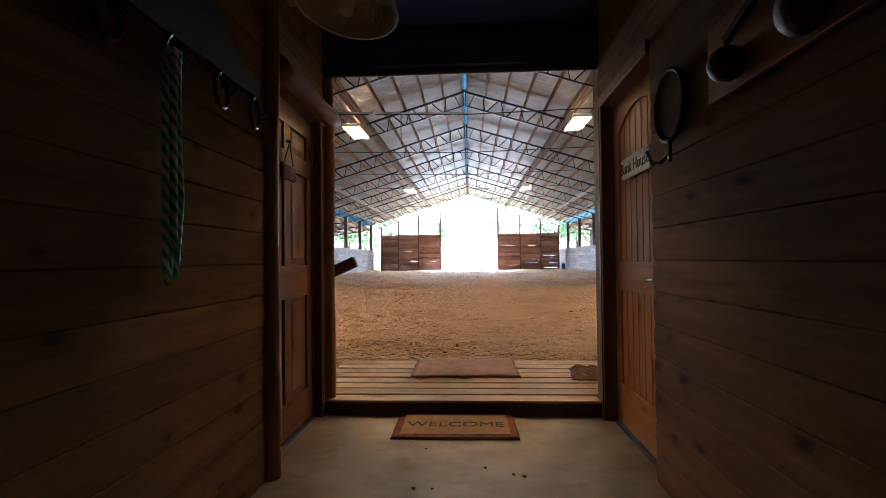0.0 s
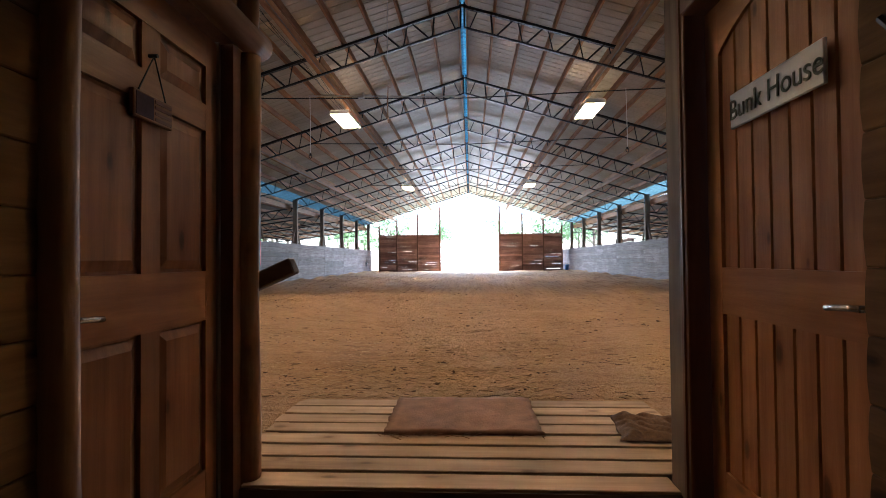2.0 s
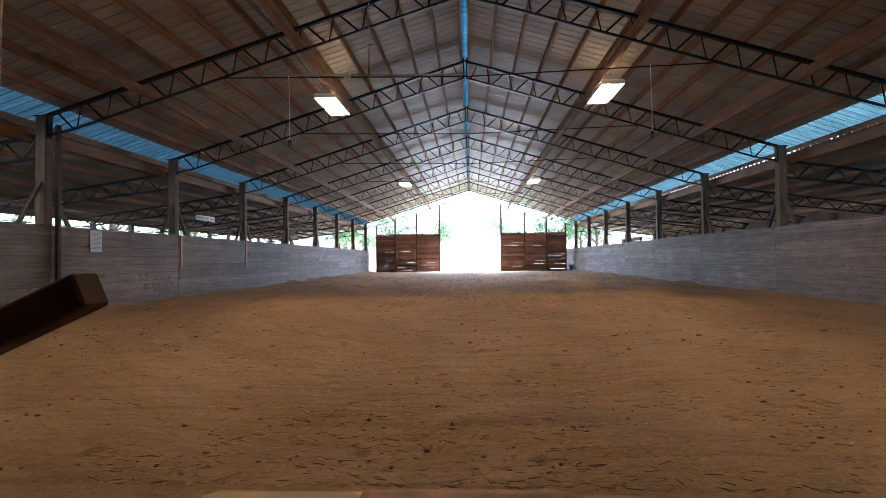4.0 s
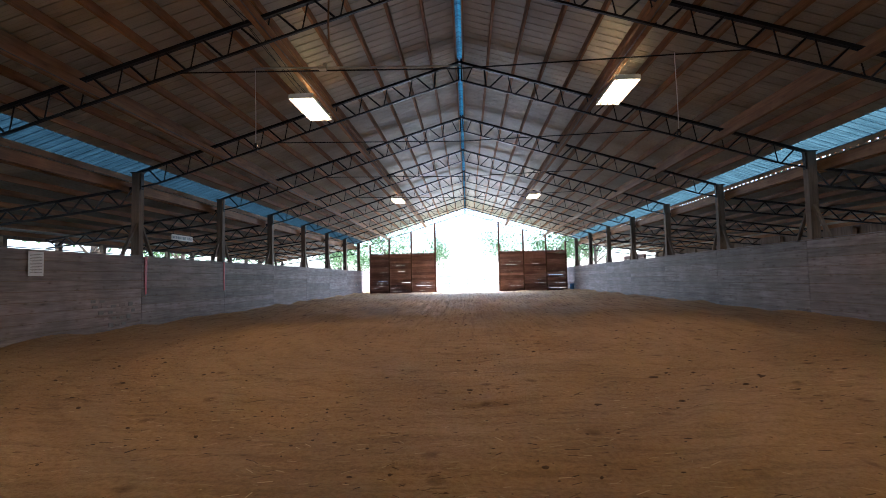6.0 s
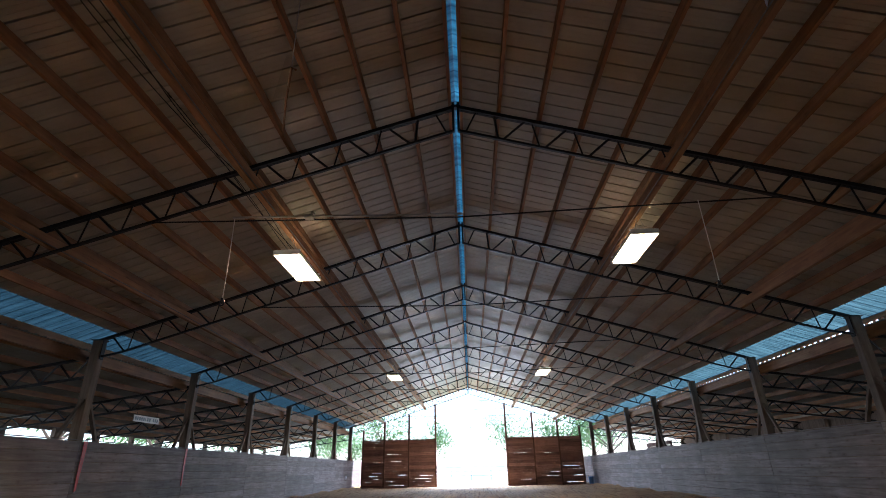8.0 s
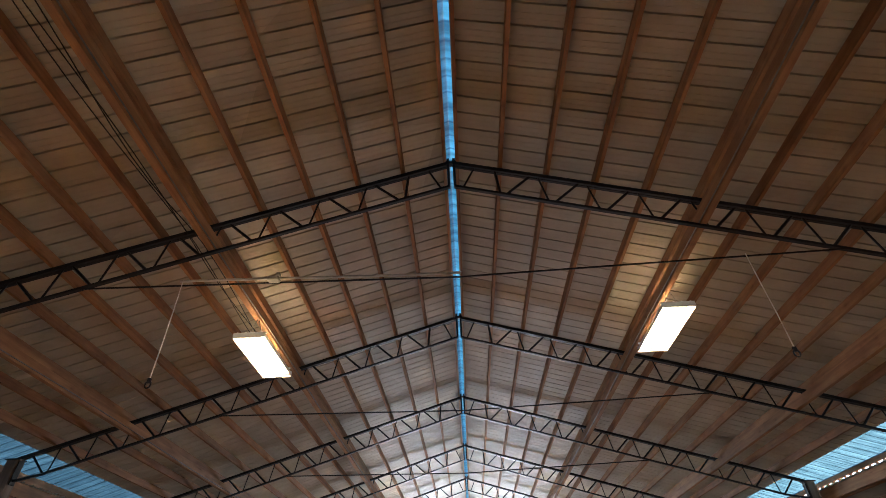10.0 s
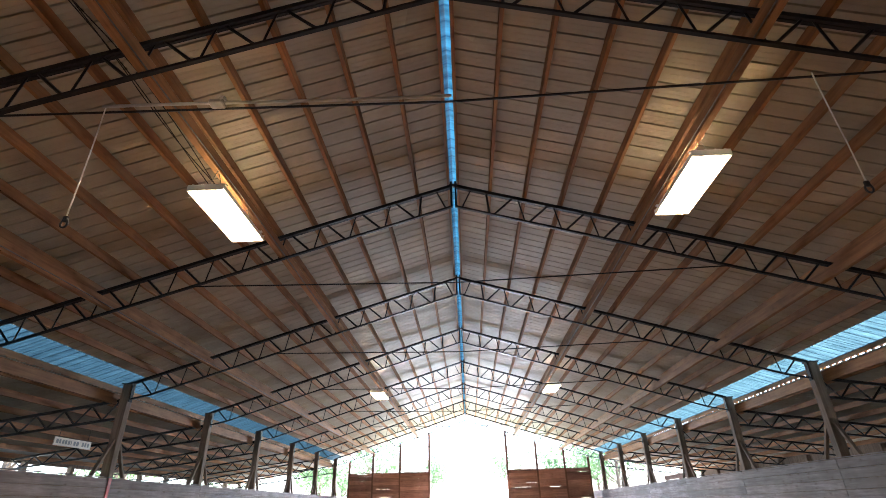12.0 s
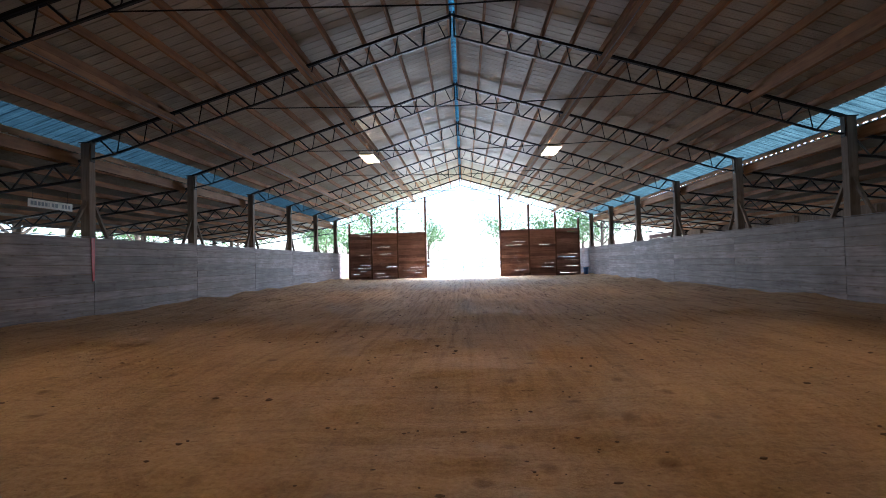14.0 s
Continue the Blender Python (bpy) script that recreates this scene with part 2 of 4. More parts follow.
CLOD = plain("damp_clod", (0.15, 0.085, 0.045), 0.95, 0.0, 0.5, 30, 0.8)
SAND, CONCRETE, SHEET, SKYLIGHT, TUBE = sand_material(), concrete_material(), sheet_material(), skylight_material("shaded_skylight_plastic", 0.5), tube_material()
# sun on the right slope put into the colour: brighter copy of SKYLIGHT
SUNLIT_SKYLIGHT = skylight_material("sunlit_skylight_plastic", 0.8, (0.034, 0.07, 0.08), (0.062, 0.115, 0.128))
RIDGELIGHT = skylight_material("ridge_plastic", 3.2)
SIDING = wood("pine_siding", (0.13, 0.064, 0.021), (0.27, 0.143, 0.05), 1, 18, 0.88, 0.9, 0.22)
TRIM = wood("log_trim", (0.2, 0.1, 0.047), (0.39, 0.21, 0.1), 2, 16, 0.7, 0.5, 0.12)
TRIM_Y = wood("log_trim_lengthwise", (0.16, 0.075, 0.034), (0.33, 0.17, 0.08), 1, 16, 0.75, 0.5, 0.12)
JAMB = wood("stained_jamb", (0.1, 0.035, 0.015), (0.2, 0.075, 0.03), 2, 16, 0.45, 0.2, 0.1)
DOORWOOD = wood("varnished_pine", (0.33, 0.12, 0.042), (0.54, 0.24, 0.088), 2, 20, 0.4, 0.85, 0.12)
# shaded copies of the door pine: darkening at the view's edge put into colour
SHADEDOOR = wood("shaded_varnished_pine", (0.17, 0.064, 0.026), (0.31, 0.13, 0.052), 2, 20, 0.45, 0.85, 0.12)
SHADEDOORRAIL = wood("shaded_varnished_pine_rail", (0.2, 0.078, 0.03), (0.35, 0.15, 0.06), 0, 20, 0.42, 0.6, 0.1)
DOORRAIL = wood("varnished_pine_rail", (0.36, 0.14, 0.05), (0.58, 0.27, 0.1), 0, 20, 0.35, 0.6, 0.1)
KICK = wood("weathered_plank", (0.145, 0.116, 0.112), (0.335, 0.29, 0.288), 1, 17, 0.75, 0.45, 0.22, (0.17, 0.14, 0.125))
PURLIN = wood("purlin_timber", (0.2, 0.092, 0.036), (0.39, 0.198, 0.082), 1, 12, 0.7, 0.3, 0.2)
POST = wood("post_timber", (0.12, 0.085, 0.06), (0.27, 0.2, 0.15), 2, 12, 0.8, 0.3, 0.15)
GATEWOOD = wood("gate_boards", (0.2, 0.105, 0.085), (0.4, 0.22, 0.175), 0, 12, 0.75, 0.4, 0.38)
GATEPOST = wood("gate_posts", (0.1, 0.05, 0.035), (0.22, 0.11, 0.075), 2, 12, 0.75, 0.2, 0.2)
DECK = wood("deck_boards", (0.3, 0.2, 0.12), (0.52, 0.38, 0.25), 0, 14, 0.8, 0.6, 0.15, (0.36, 0.23, 0.13), face=1)
DARKBEAM = wood("dark_beam", (0.06, 0.035, 0.02), (0.14, 0.08, 0.05), 0, 12, 0.7, 0.2, 0.1)
STEEL = plain("black_steel", (0.018, 0.017, 0.017), 0.45, 0.6, 0.4, 6)
IRON = plain("dark_iron", (0.035, 0.033, 0.036), 0.4, 0.8, 0.4, 14)
BLUEIRON = plain("blue_black_iron", (0.022, 0.025, 0.05), 0.75, 0.0, 0.4, 10)
GALV = plain("galvanised_pipe", (0.5, 0.49, 0.47), 0.4, 0.7, 0.3, 8)
WHITE = plain("white_enamel", (0.78, 0.78, 0.76), 0.4, 0.0, 0.1, 5)
SIGNWHITE = plain("sign_face", (0.67, 0.71, 0.79), 0.5, 0.0, 0.1, 6)
INK = plain("green_black_paint", (0.02, 0.04, 0.035), 0.6, 0.0, 0.2, 20)
GREYINK = plain("faded_ink", (0.2, 0.2, 0.2), 0.8, 0.0, 0.3, 20)
COIR = plain("coir", (0.33, 0.2, 0.1), 0.95, 0.0, 0.4, 30, 0.9)
COIRRED = plain("red_brown_border", (0.22, 0.05, 0.03), 0.95, 0.0, 0.4, 30, 0.9)
RUBBER = plain("dark_rubber", (0.03, 0.028, 0.026), 0.8, 0.0, 0.3, 12)
BURLAP = plain("burlap", (0.15, 0.08, 0.036), 0.95, 0.0, 0.5, 40, 1.0)
BROWNMAT = plain("brown_mat", (0.25, 0.13, 0.065), 0.95, 0.0, 0.45, 9, 1.0)
RED = plain("red_tape", (0.62, 0.03, 0.025), 0.6, 0.0, 0.4, 12)
BLACKCLOTH = plain("black_shutter", (0.05, 0.043, 0.048), 0.7, 0.0, 0.3, 5)
CONDUIT = plain("dusty_conduit", (0.2, 0.17, 0.14), 0.6, 0.2, 0.4, 8)
CHROME = plain("brushed_nickel", (0.62, 0.62, 0.63), 0.25, 1.0, 0.1, 10)
BRONZE = plain("aged_bronze", (0.08, 0.045, 0.028), 0.6, 0.3, 0.4, 20)
GLASSY = plain("tarnished_metal", (0.12, 0.068, 0.035), 0.7, 0.0, 0.5, 14)
PLAQUE = wood("plaque_board", (0.28, 0.13, 0.05), (0.45, 0.22, 0.09), 1, 16, 0.45, 0.3, 0.1)
CREAM = plain("cream_plastic", (0.55, 0.48, 0.38), 0.4, 0.0, 0.2, 8)
STRAW = straw_material()
ROPE, LEAF, GRASS = rope_material(), leaf_material(), grass_material()
BARK = plain("bark", (0.12, 0.085, 0.06), 0.9, 0.0, 0.5, 6, 1.0)
CEIL = wood("dark_ceiling_boards", (0.1, 0.055, 0.03), (0.2, 0.11, 0.06), 1, 14, 0.7, 0.3, 0.1)
RUST = plain("brown_dirt", (0.1, 0.05, 0.025), 0.95, 0.0, 0.5, 20)
BLUETAPE = plain("blue_threshold", (0.04, 0.06, 0.16), 0.5, 0.0, 0.3, 12)
FLAGBLUE = plain("plaque_blue", (0.045, 0.02, 0.05), 0.9, 0.0, 0.5, 30)
BLUEPAINT = plain("blue_plastic", (0.05, 0.16, 0.4), 0.45, 0.0, 0.2, 8)
FLAGRED = plain("plaque_red", (0.1, 0.02, 0.018), 0.6, 0.0, 0.4, 30)


# ---- building tools ----
def box(bm, x0, x1, y0, y1, z0, z1, bevel=0.0):
    r = bmesh.ops.create_cube(bm, size=1.0, matrix=Matrix.LocRotScale(((x0 + x1) / 2, (y0 + y1) / 2, (z0 + z1) / 2), None, (abs(x1 - x0), abs(y1 - y0), abs(z1 - z0))))
    if bevel:
        edges = {e for v in r["verts"] for e in v.link_edges}
        bmesh.ops.bevel(bm, geom=list(edges), offset=bevel, segments=1, affect="EDGES")


def bar(bm, a, b, w, h):
    """A straight member from a to b; w across, h in the upright direction."""
    a, b = Vector(a), Vector(b)
    d = b - a
    q = d.to_track_quat("X", "Z")
    bmesh.ops.create_cube(bm, size=1.0, matrix=Matrix.LocRotScale((a + b) / 2, q, (d.length, w, h)))


def rod(bm, a, b, r, n=8, r2=None):
    a, b = Vector(a), Vector(b)
    d = b - a
    q = d.to_track_quat("Z", "Y")
    bmesh.ops.create_cone(bm, cap_ends=True, segments=n, radius1=r, radius2=r if r2 is None else r2, depth=d.length, matrix=Matrix.LocRotScale((a + b) / 2, q, None))


def tube(bm, pts, r, n=6, closed=False):
    """A round tube along a line of points."""
    pts = [Vector(p) for p in pts]
    rings, count = [], len(pts)
    for i, p in enumerate(pts):
        d = pts[(i + 1) % count if closed else min(i + 1, count - 1)] - pts[i - 1 if closed else max(i - 1, 0)]
        q = d.to_track_quat("Z", "Y")
        rings.append([bm.verts.new(p + q @ Vector((r * math.cos(k * math.tau / n), r * math.sin(k * math.tau / n), 0))) for k in range(n)])
    last = count if closed else count - 1
    for i in range(last):
        r0, r1 = rings[i], rings[(i + 1) % count]
        best = min(range(n), key=lambda s: sum((r0[k].co - r1[(k + s) % n].co).length for k in range(n)))
        for k in range(n):
            bm.faces.new((r0[k], r0[(k + 1) % n], r1[(k + 1 + best) % n], r1[(k + best) % n]))
    if not closed:
        bm.faces.new(list(reversed(rings[0])))
        bm.faces.new(rings[-1])


def prism(bm, outline, axis, lo, hi):
    """An outline of (u, v) pairs drawn out along an axis (0: u, v are y, z; 1: x, z; 2: x, y)."""
    def at(u, v, w):
        return {0: (w, u, v), 1: (u, w, v), 2: (u, v, w)}[axis]
    a = [bm.verts.new(at(u, v, lo)) for u, v in outline]
    b = [bm.verts.new(at(u, v, hi)) for u, v in outline]
    k = len(a)
    for i in range(k):
        bm.faces.new((a[i], a[(i + 1) % k], b[(i + 1) % k], b[i]))
    bm.faces.new(list(reversed(a)))
    bm.faces.new(b)
    bmesh.ops.recalc_face_normals(bm, faces=bm.faces)


def mesh_of(name, bm, material, smooth=False):
    me = bpy.data.meshes.new(name)
    bm.to_mesh(me)
    bm.free()
    me.materials.append(material)
    if smooth:
        me.shade_smooth()
    return me


def part(name, bm, material, parent=None, label="", smooth=False):
    ob = new(name, mesh_of(name, bm, material, smooth))
    if parent is not None:
        ob.parent = parent
    return tagged(ob, label) if label else ob


def boxed(name, dims, material, parent=None, label="", bevel=0.0):
    bm = bmesh.new()
    box(bm, *dims, bevel)
    return part(name, bm, material, parent, label)


def thing(name, at, label, category, group="", kind="", rz=0.0):
    e = new(name)
    e.matrix_world = pose(*at, 0, 0, rz)
    e.empty_display_size = 0.1
    return tagged(e, label, category, group, kind)


def place_mesh(name, me, parent, at=(0, 0, 0)):
    ob = new(name, me)
    ob.parent = parent
    ob.location = at
    return ob


def lettering(name, text, size, material, parent, m, depth=0.0015):
    cu = bpy.data.curves.new(name, "FONT")
    cu.body, cu.size, cu.extrude, cu.align_x, cu.align_y = text, size, depth, "CENTER", "CENTER"
    tmp = new("letters", cu)
    me = bpy.data.meshes.new_from_object(tmp.evaluated_get(bpy.context.evaluated_depsgraph_get()))
    bpy.data.objects.remove(tmp)
    me.materials.clear()
    me.materials.append(material)
    ob = new(name, me)
    ob.parent = parent
    ob.matrix_local = m
    return ob


# ---- plan ----
BAY, FIRST = 4.27, 12.625
TRUSSES = [FIRST + BAY * k for k in range(-1, 8)]
HALF = 8.12                      # ridge to column line
RIDGE, SLOPE = 6.49, 0.307       # top of the truss at the ridge, fall per metre
DEPTH = 0.47
Y0, Y1 = 4.32, 43.4              # the arena's two ends
GROUND, OUTER = 0.09, 14.2
GATE_Y = 43.12
LEAN = 0.142                     # fall of the side roofs
LEAN_TOP = 3.62


def chord(x):
    return RIDGE - SLOPE * abs(x)


def lean(x):
    return LEAN_TOP - LEAN * (abs(x) - HALF)


# ---- ground ----
def rise(y):
    return 0.06 * np.clip((y - 14) / 28, 0, 1)


def build_ground():
    xs = np.concatenate([np.linspace(-600, -30, 12), np.linspace(-26, -8.4, 23), np.linspace(-8.2, 8.2, 206), np.linspace(8.4, 26, 23), np.linspace(30, 600, 12)])
    ys = np.concatenate([np.linspace(-400, -8, 12), np.linspace(-4, 4.3, 10), np.linspace(4.4, 20, 260), np.linspace(20.1, 44, 200), np.linspace(45, 90, 40), np.linspace(100, 900, 14)])
    gx, gy = np.meshgrid(xs, ys)
    rng = np.random.default_rng(4)
    z = np.full(gx.shape, GROUND - 0.012)
    inside = (np.abs(gx) < 8.2) & (gy > 4.4) & (gy < 44)
    near = np.clip((gy - 5.5) / 0.8, 0, 1)
    relief = np.zeros(gx.shape)
    for _ in range(26):
        a, f, p = rng.uniform(0, math.tau), rng.uniform(1.2, 7.0), rng.uniform(0, math.tau)
        relief += 0.016 / f * np.sin(f * (gx * math.cos(a) + gy * math.sin(a)) + p)
    # harrow tracks that swing round the ring and straight drags down the middle
    track = 0.009 * np.sin(15 * np.hypot(gx, (gy - 11) * 0.8)) * np.exp(-((gy - 11) / 6) ** 2)
    track += 0.013 * np.sin(15 * gx + 1.2 * np.sin(0.5 * gy) + 0.8 * np.sin(2.3 * gx)) * np.clip((gy - 14) / 8, 0, 1) * (0.55 + 0.45 * np.sin(0.9 * gx + 0.35 * gy))
    z += np.where(inside, (relief + track + rng.normal(0, 0.005, gx.shape)) * near, 0)
    # the sand rises gently to the far gate and is banked up along the kick walls
    bank = 0.09 * np.clip((np.abs(gx) - 7.0) / 1.0, 0, 1) ** 2 * np.clip((gy - 8) / 6, 0, 1)
    z += np.where(np.abs(gx) < 8.3, bank * (1 + 0.5 * np.sin(gy * 1.9) * np.sin(gy * 0.7 + gx)), 0) + rise(gy)
    z = np.where((gy < 4.35) & (np.abs(gx) < 9), -0.05, z)
    z = np.where((gy >= 4.35) & (gy < 5.47) & (gx > -1.0) & (gx < 1.2), -0.3, z)
    lap = (gy >= 4.4) & (gy < 5.8) & (np.abs(gx) < 2.2) & (z > 0)
    z = np.where(lap, np.maximum(z, GROUND + 0.004 + rng.normal(0, 0.003, gx.shape)), z)
    n, k = gx.shape
    verts = np.stack([gx, gy, z], -1).reshape(-1, 3)
    i = np.arange(n * k).reshape(n, k)
    faces = np.stack([i[:-1, :-1], i[:-1, 1:], i[1:, 1:], i[1:, :-1]], -1).reshape(-1, 4)
    me = bpy.data.meshes.new("ground")
    me.from_pydata(verts.tolist(), [], faces.tolist())
    me.materials.append(SAND)
    me.materials.append(GRASS)
    c = verts[faces].mean(1)
    me.polygons.foreach_set("material_index", ((np.abs(c[:, 0]) > 8.25) | (c[:, 1] > 47) | (c[:, 1] < 0)).astype(int))
    me.shade_smooth()
    tagged(new("ground", me), "harrowed brown sand floor of the riding arena with hoof and drag marks", "ground", kind="structure")


build_ground()


def build_clods():
    """Loose damp clods and crumbs kicked up over the sand, densest where the camera walks."""
    rng = np.random.default_rng(12)
    ico = bmesh.new()
    bmesh.ops.create_icosphere(ico, subdivisions=1, radius=1.0)
    base_v = np.array([v.co[:] for v in ico.verts])
    base_f = np.array([[v.index for v in f.verts] for f in ico.faces])
    ico.free()
    verts, faces = [], []
    for k in range(5200):
        y = 5.7 + 24 * rng.random() ** 1.7
        x = rng.uniform(-7.8, 7.8)
        s = min(0.022, rng.lognormal(-5.0, 0.5))
        shape = base_v * rng.uniform(0.6, 1.3, base_v.shape) * (s * rng.uniform(0.8, 2.2), s, s * 0.55)
        verts.append(shape + (x, y, GROUND - 0.006 + rise(y)))
        faces.append(base_f + 12 * k)
    me = bpy.data.meshes.new("sand_clods")
    me.from_pydata(np.concatenate(verts).tolist(), [], np.concatenate(faces).tolist())
    me.materials.append(CLOD)
    tagged(new("sand_clods", me), "dark damp clods scattered over the sand", "clods", kind="stuff")


build_clods()


def build_straw():
    """Bits of straw and bark, pale and dark, strewn over the sand in front of the deck."""
    rng = np.random.default_rng(33)
    verts, faces = [], []
    for k in range(2400):
        y = 5.62 + 5.0 * rng.random() ** 2.0
        x = rng.uniform(-5, 5) * (0.35 + 0.13 * (y - 5.6))
        a, l, r = rng.normal(0, 0.5), rng.uniform(0.01, 0.045), rng.uniform(0.001, 0.0026)
        c, s = math.cos(a), math.sin(a)
        z = GROUND + 0.002 + rng.uniform(-0.004, 0.008)
        for e, tip in ((-1, rng.uniform(-0.004, 0.004)), (1, rng.uniform(-0.004, 0.006))):
            for u, w in ((-r, 0), (r, 0), (0, 1.6 * r)):
                verts.append((x + e * l * c - u * s, y + e * l * s + u * c, z + w + tip))
        i = 6 * k
        faces += [(i, i + 1, i + 4, i + 3), (i + 1, i + 2, i + 5, i + 4), (i + 2, i, i + 3, i + 5), (i, i + 2, i + 1), (i + 3, i + 4, i + 5)]
    me = bpy.data.meshes.new("straw_bits")
    me.from_pydata(verts, [], faces)
    me.materials.append(STRAW)
    tagged(new("straw_bits", me), "pale and dark bits of straw strewn over the sand", "straw", kind="stuff")


build_straw()


# ---- roofs ----
def ribbed_sheet(bm, xa, za, xb, zb, y0, y1, pitch, rise):
    """Sheet metal from (xa, za) to (xb, zb) with raised ribs that run down the slope."""
    ys, lift = [], []
    y = y0
    while y < y1:
        for dy, up in ((0.0, 0), (0.29, 0), (0.32, 0.12), (0.35, 0), (0.57, 0), (0.6, 0.12), (0.63, 0), (0.86, 0), (0.895, 1), (0.93, 1), (0.965, 0)):
            ys.append(y + dy * pitch)
            lift.append(rise * up)
        y += pitch
    a = [bm.verts.new((xa, v, za + u)) for v, u in zip(ys, lift)]
    b = [bm.verts.new((xb, v, zb + u)) for v, u in zip(ys, lift)]
    for i in range(len(a) - 1):
        bm.faces.new((a[i], a[i + 1], b[i + 1], b[i]))


STRIP_IN, STRIP_OUT, RIDGE_GAP = 7.98, 8.68, 0.07
UP = 0.155
for side, word in ((-1, "left"), (1, "right")):
    bm = bmesh.new()
    ribbed_sheet(bm, side * RIDGE_GAP, chord(RIDGE_GAP) + UP, side * STRIP_IN, chord(STRIP_IN) + UP, Y0 - 0.2, Y1 + 0.6, 0.25, 0.025)
    tagged(part("ceiling_roof_" + word, bm, SHEET), "bare galvanised ribbed metal roof sheeting seen from below", "roof", kind="structure")
    bm = bmesh.new()
    ribbed_sheet(bm, side * (STRIP_IN - 0.08), chord(STRIP_IN - 0.08) + UP + 0.03, side * STRIP_OUT, chord(STRIP_OUT) + UP + 0.004, Y0 - 0.2, Y1 + 0.6, 0.235, 0.05)
    tagged(part("eave_skylight_" + word, bm, SKYLIGHT if side < 0 else SUNLIT_SKYLIGHT), "deep blue translucent ribbed skylight panels along the eave, in a shaded tone" if side < 0 else "pale cyan translucent ribbed skylight panels along the eave, in a sunlit tone", "skylight", kind="structure")
    bm = bmesh.new()
    ribbed_sheet(bm, side * 8.3, lean(8.3) + 0.14, side * (OUTER + 0.5), lean(OUTER + 0.5) + 0.14, Y0 - 0.2, Y1 + 0.6, 0.235, 0.025)
    tagged(part("ceiling_side_roof_" + word, bm, SHEET), "dull metal sheeting of the low side shed roof", "roof", kind="structure")
bm = bmesh.new()
prism(bm, [(-0.12, chord(0.1) + UP + 0.045), (0, chord(0) + UP + 0.07), (0.12, chord(0.1) + UP + 0.045), (0, chord(0) + UP + 0.078)], 1, Y0 - 0.2, Y1 + 0.6)
tagged(part("ridge_skylight", bm, RIDGELIGHT), "narrow blue translucent skylight strip along the ridge", "skylight", kind="structure")


# ---- trusses ----
NODES = [0.06, 0.68, 1.30, 1.93, 2.56, 3.18, 3.80, 4.42, 5.04, 5.66, 6.28, 6.90, 7.50, 8.06]


def build_truss():
    t = thing("roof_truss", (0, 0, 0), "black painted steel roof truss with zigzag webs and a tie rod", "truss", "arena roof trusses")
    for x in (-0.04, 0.04):
        bm = bmesh.new()
        box(bm, x - 0.018, x + 0.018, -0.035, 0.035, RIDGE - 0.49, RIDGE + 0.06, 0.004)
        part("ridge_plate", bm, STEEL, t)
    bm = bmesh.new()
    box(bm, -0.075, 0.075, -0.04, 0.04, RIDGE - 0.05, RIDGE + 0.005, 0.004)
    part("ridge_cap", bm, STEEL, t)
    for s in (-1, 1):
        bm = bmesh.new()
        bar(bm, (s * 0.03, 0.022, chord(0.03) - 0.03), (s * HALF, 0.022, chord(HALF) - 0.03), 0.034, 0.058)
        bar(bm, (s * 0.03, -0.022, chord(0.03) - 0.03), (s * HALF, -0.022, chord(HALF) - 0.03), 0.034, 0.058)
        part("top_chord", bm, STEEL, t)
        bm = bmesh.new()
        bar(bm, (s * 0.03, 0, chord(0.03) - DEPTH), (s * (HALF - 0.55), 0, chord(HALF - 0.55) - DEPTH), 0.045, 0.036)
        bar(bm, (s * (HALF - 0.55), 0, chord(HALF - 0.55) - DEPTH), (s * HALF, 0, chord(HALF - 0.2) - DEPTH), 0.045, 0.035)
        part("bottom_chord", bm, STEEL, t)
        # webs stand square to the sloping chords: foot under a purlin, head 0.135 m further down the slope
        webs = [(0.32, 0.15, 0.014), (0.6, 0.64, 0.019)]
        for a, b in zip(NODES[1:], NODES[2:]):
            head = (a + b) / 2 + 0.135
            webs += [(head - 0.055, a + 0.04, 0.019), (head + 0.05, b - 0.04, 0.013)]
        for u, v, r in webs[:-1]:
            bm = bmesh.new()
            foot = chord(v) - DEPTH + 0.01 if v < HALF - 0.55 else chord(v) - DEPTH + 0.05
            rod(bm, (s * u, 0, chord(u) - 0.04), (s * v, 0, foot), r, 6)
            part("web", bm, STEEL, t)
    bm = bmesh.new()
    rod(bm, (-4.55, -0.02, chord(4.55) - DEPTH - 0.02), (0, -0.02, 4.49), 0.012, 6)
    rod(bm, (4.55, -0.02, chord(4.55) - DEPTH - 0.02), (0, -0.02, 4.49), 0.012, 6)
    part("tie_rod", bm, STEEL, t)
    return t


truss = build_truss()
truss.matrix_world = pose(0, TRUSSES[0], 0)
for y in TRUSSES[1:]:
    copy_thing(truss, pose(0, y, 0))


def build_side_truss():
    t = thing("side_truss", (0, 0, 0), "dark steel truss under the low side shed roof", "truss", "side shed trusses")
    bm = bmesh.new()
    bar(bm, (HALF + 0.1, 0, lean(HALF + 0.1) - 0.02), (OUTER, 0, lean(OUTER) - 0.02), 0.06, 0.06)
    part("top_chord", bm, STEEL, t)
    bm = bmesh.new()
    bar(bm, (HALF + 0.1, 0, lean(HALF + 0.1) - 0.44), (OUTER, 0, lean(OUTER) - 0.3), 0.055, 0.05)
    part("bottom_chord", bm, STEEL, t)
    n = 9
    w = (OUTER - HALF - 0.2) / n
    for i in range(n):
        a = HALF + 0.15 + w * i
        drop = 0.42 - 0.14 * i / n
        for u, v in ((a, a + w / 2), (a + w, a + w / 2)):
            bm = bmesh.new()
            rod(bm, (u, 0, lean(u) - 0.04), (v, 0, lean(v) - drop), 0.021, 5)
            part("web", bm, STEEL, t)
    return t


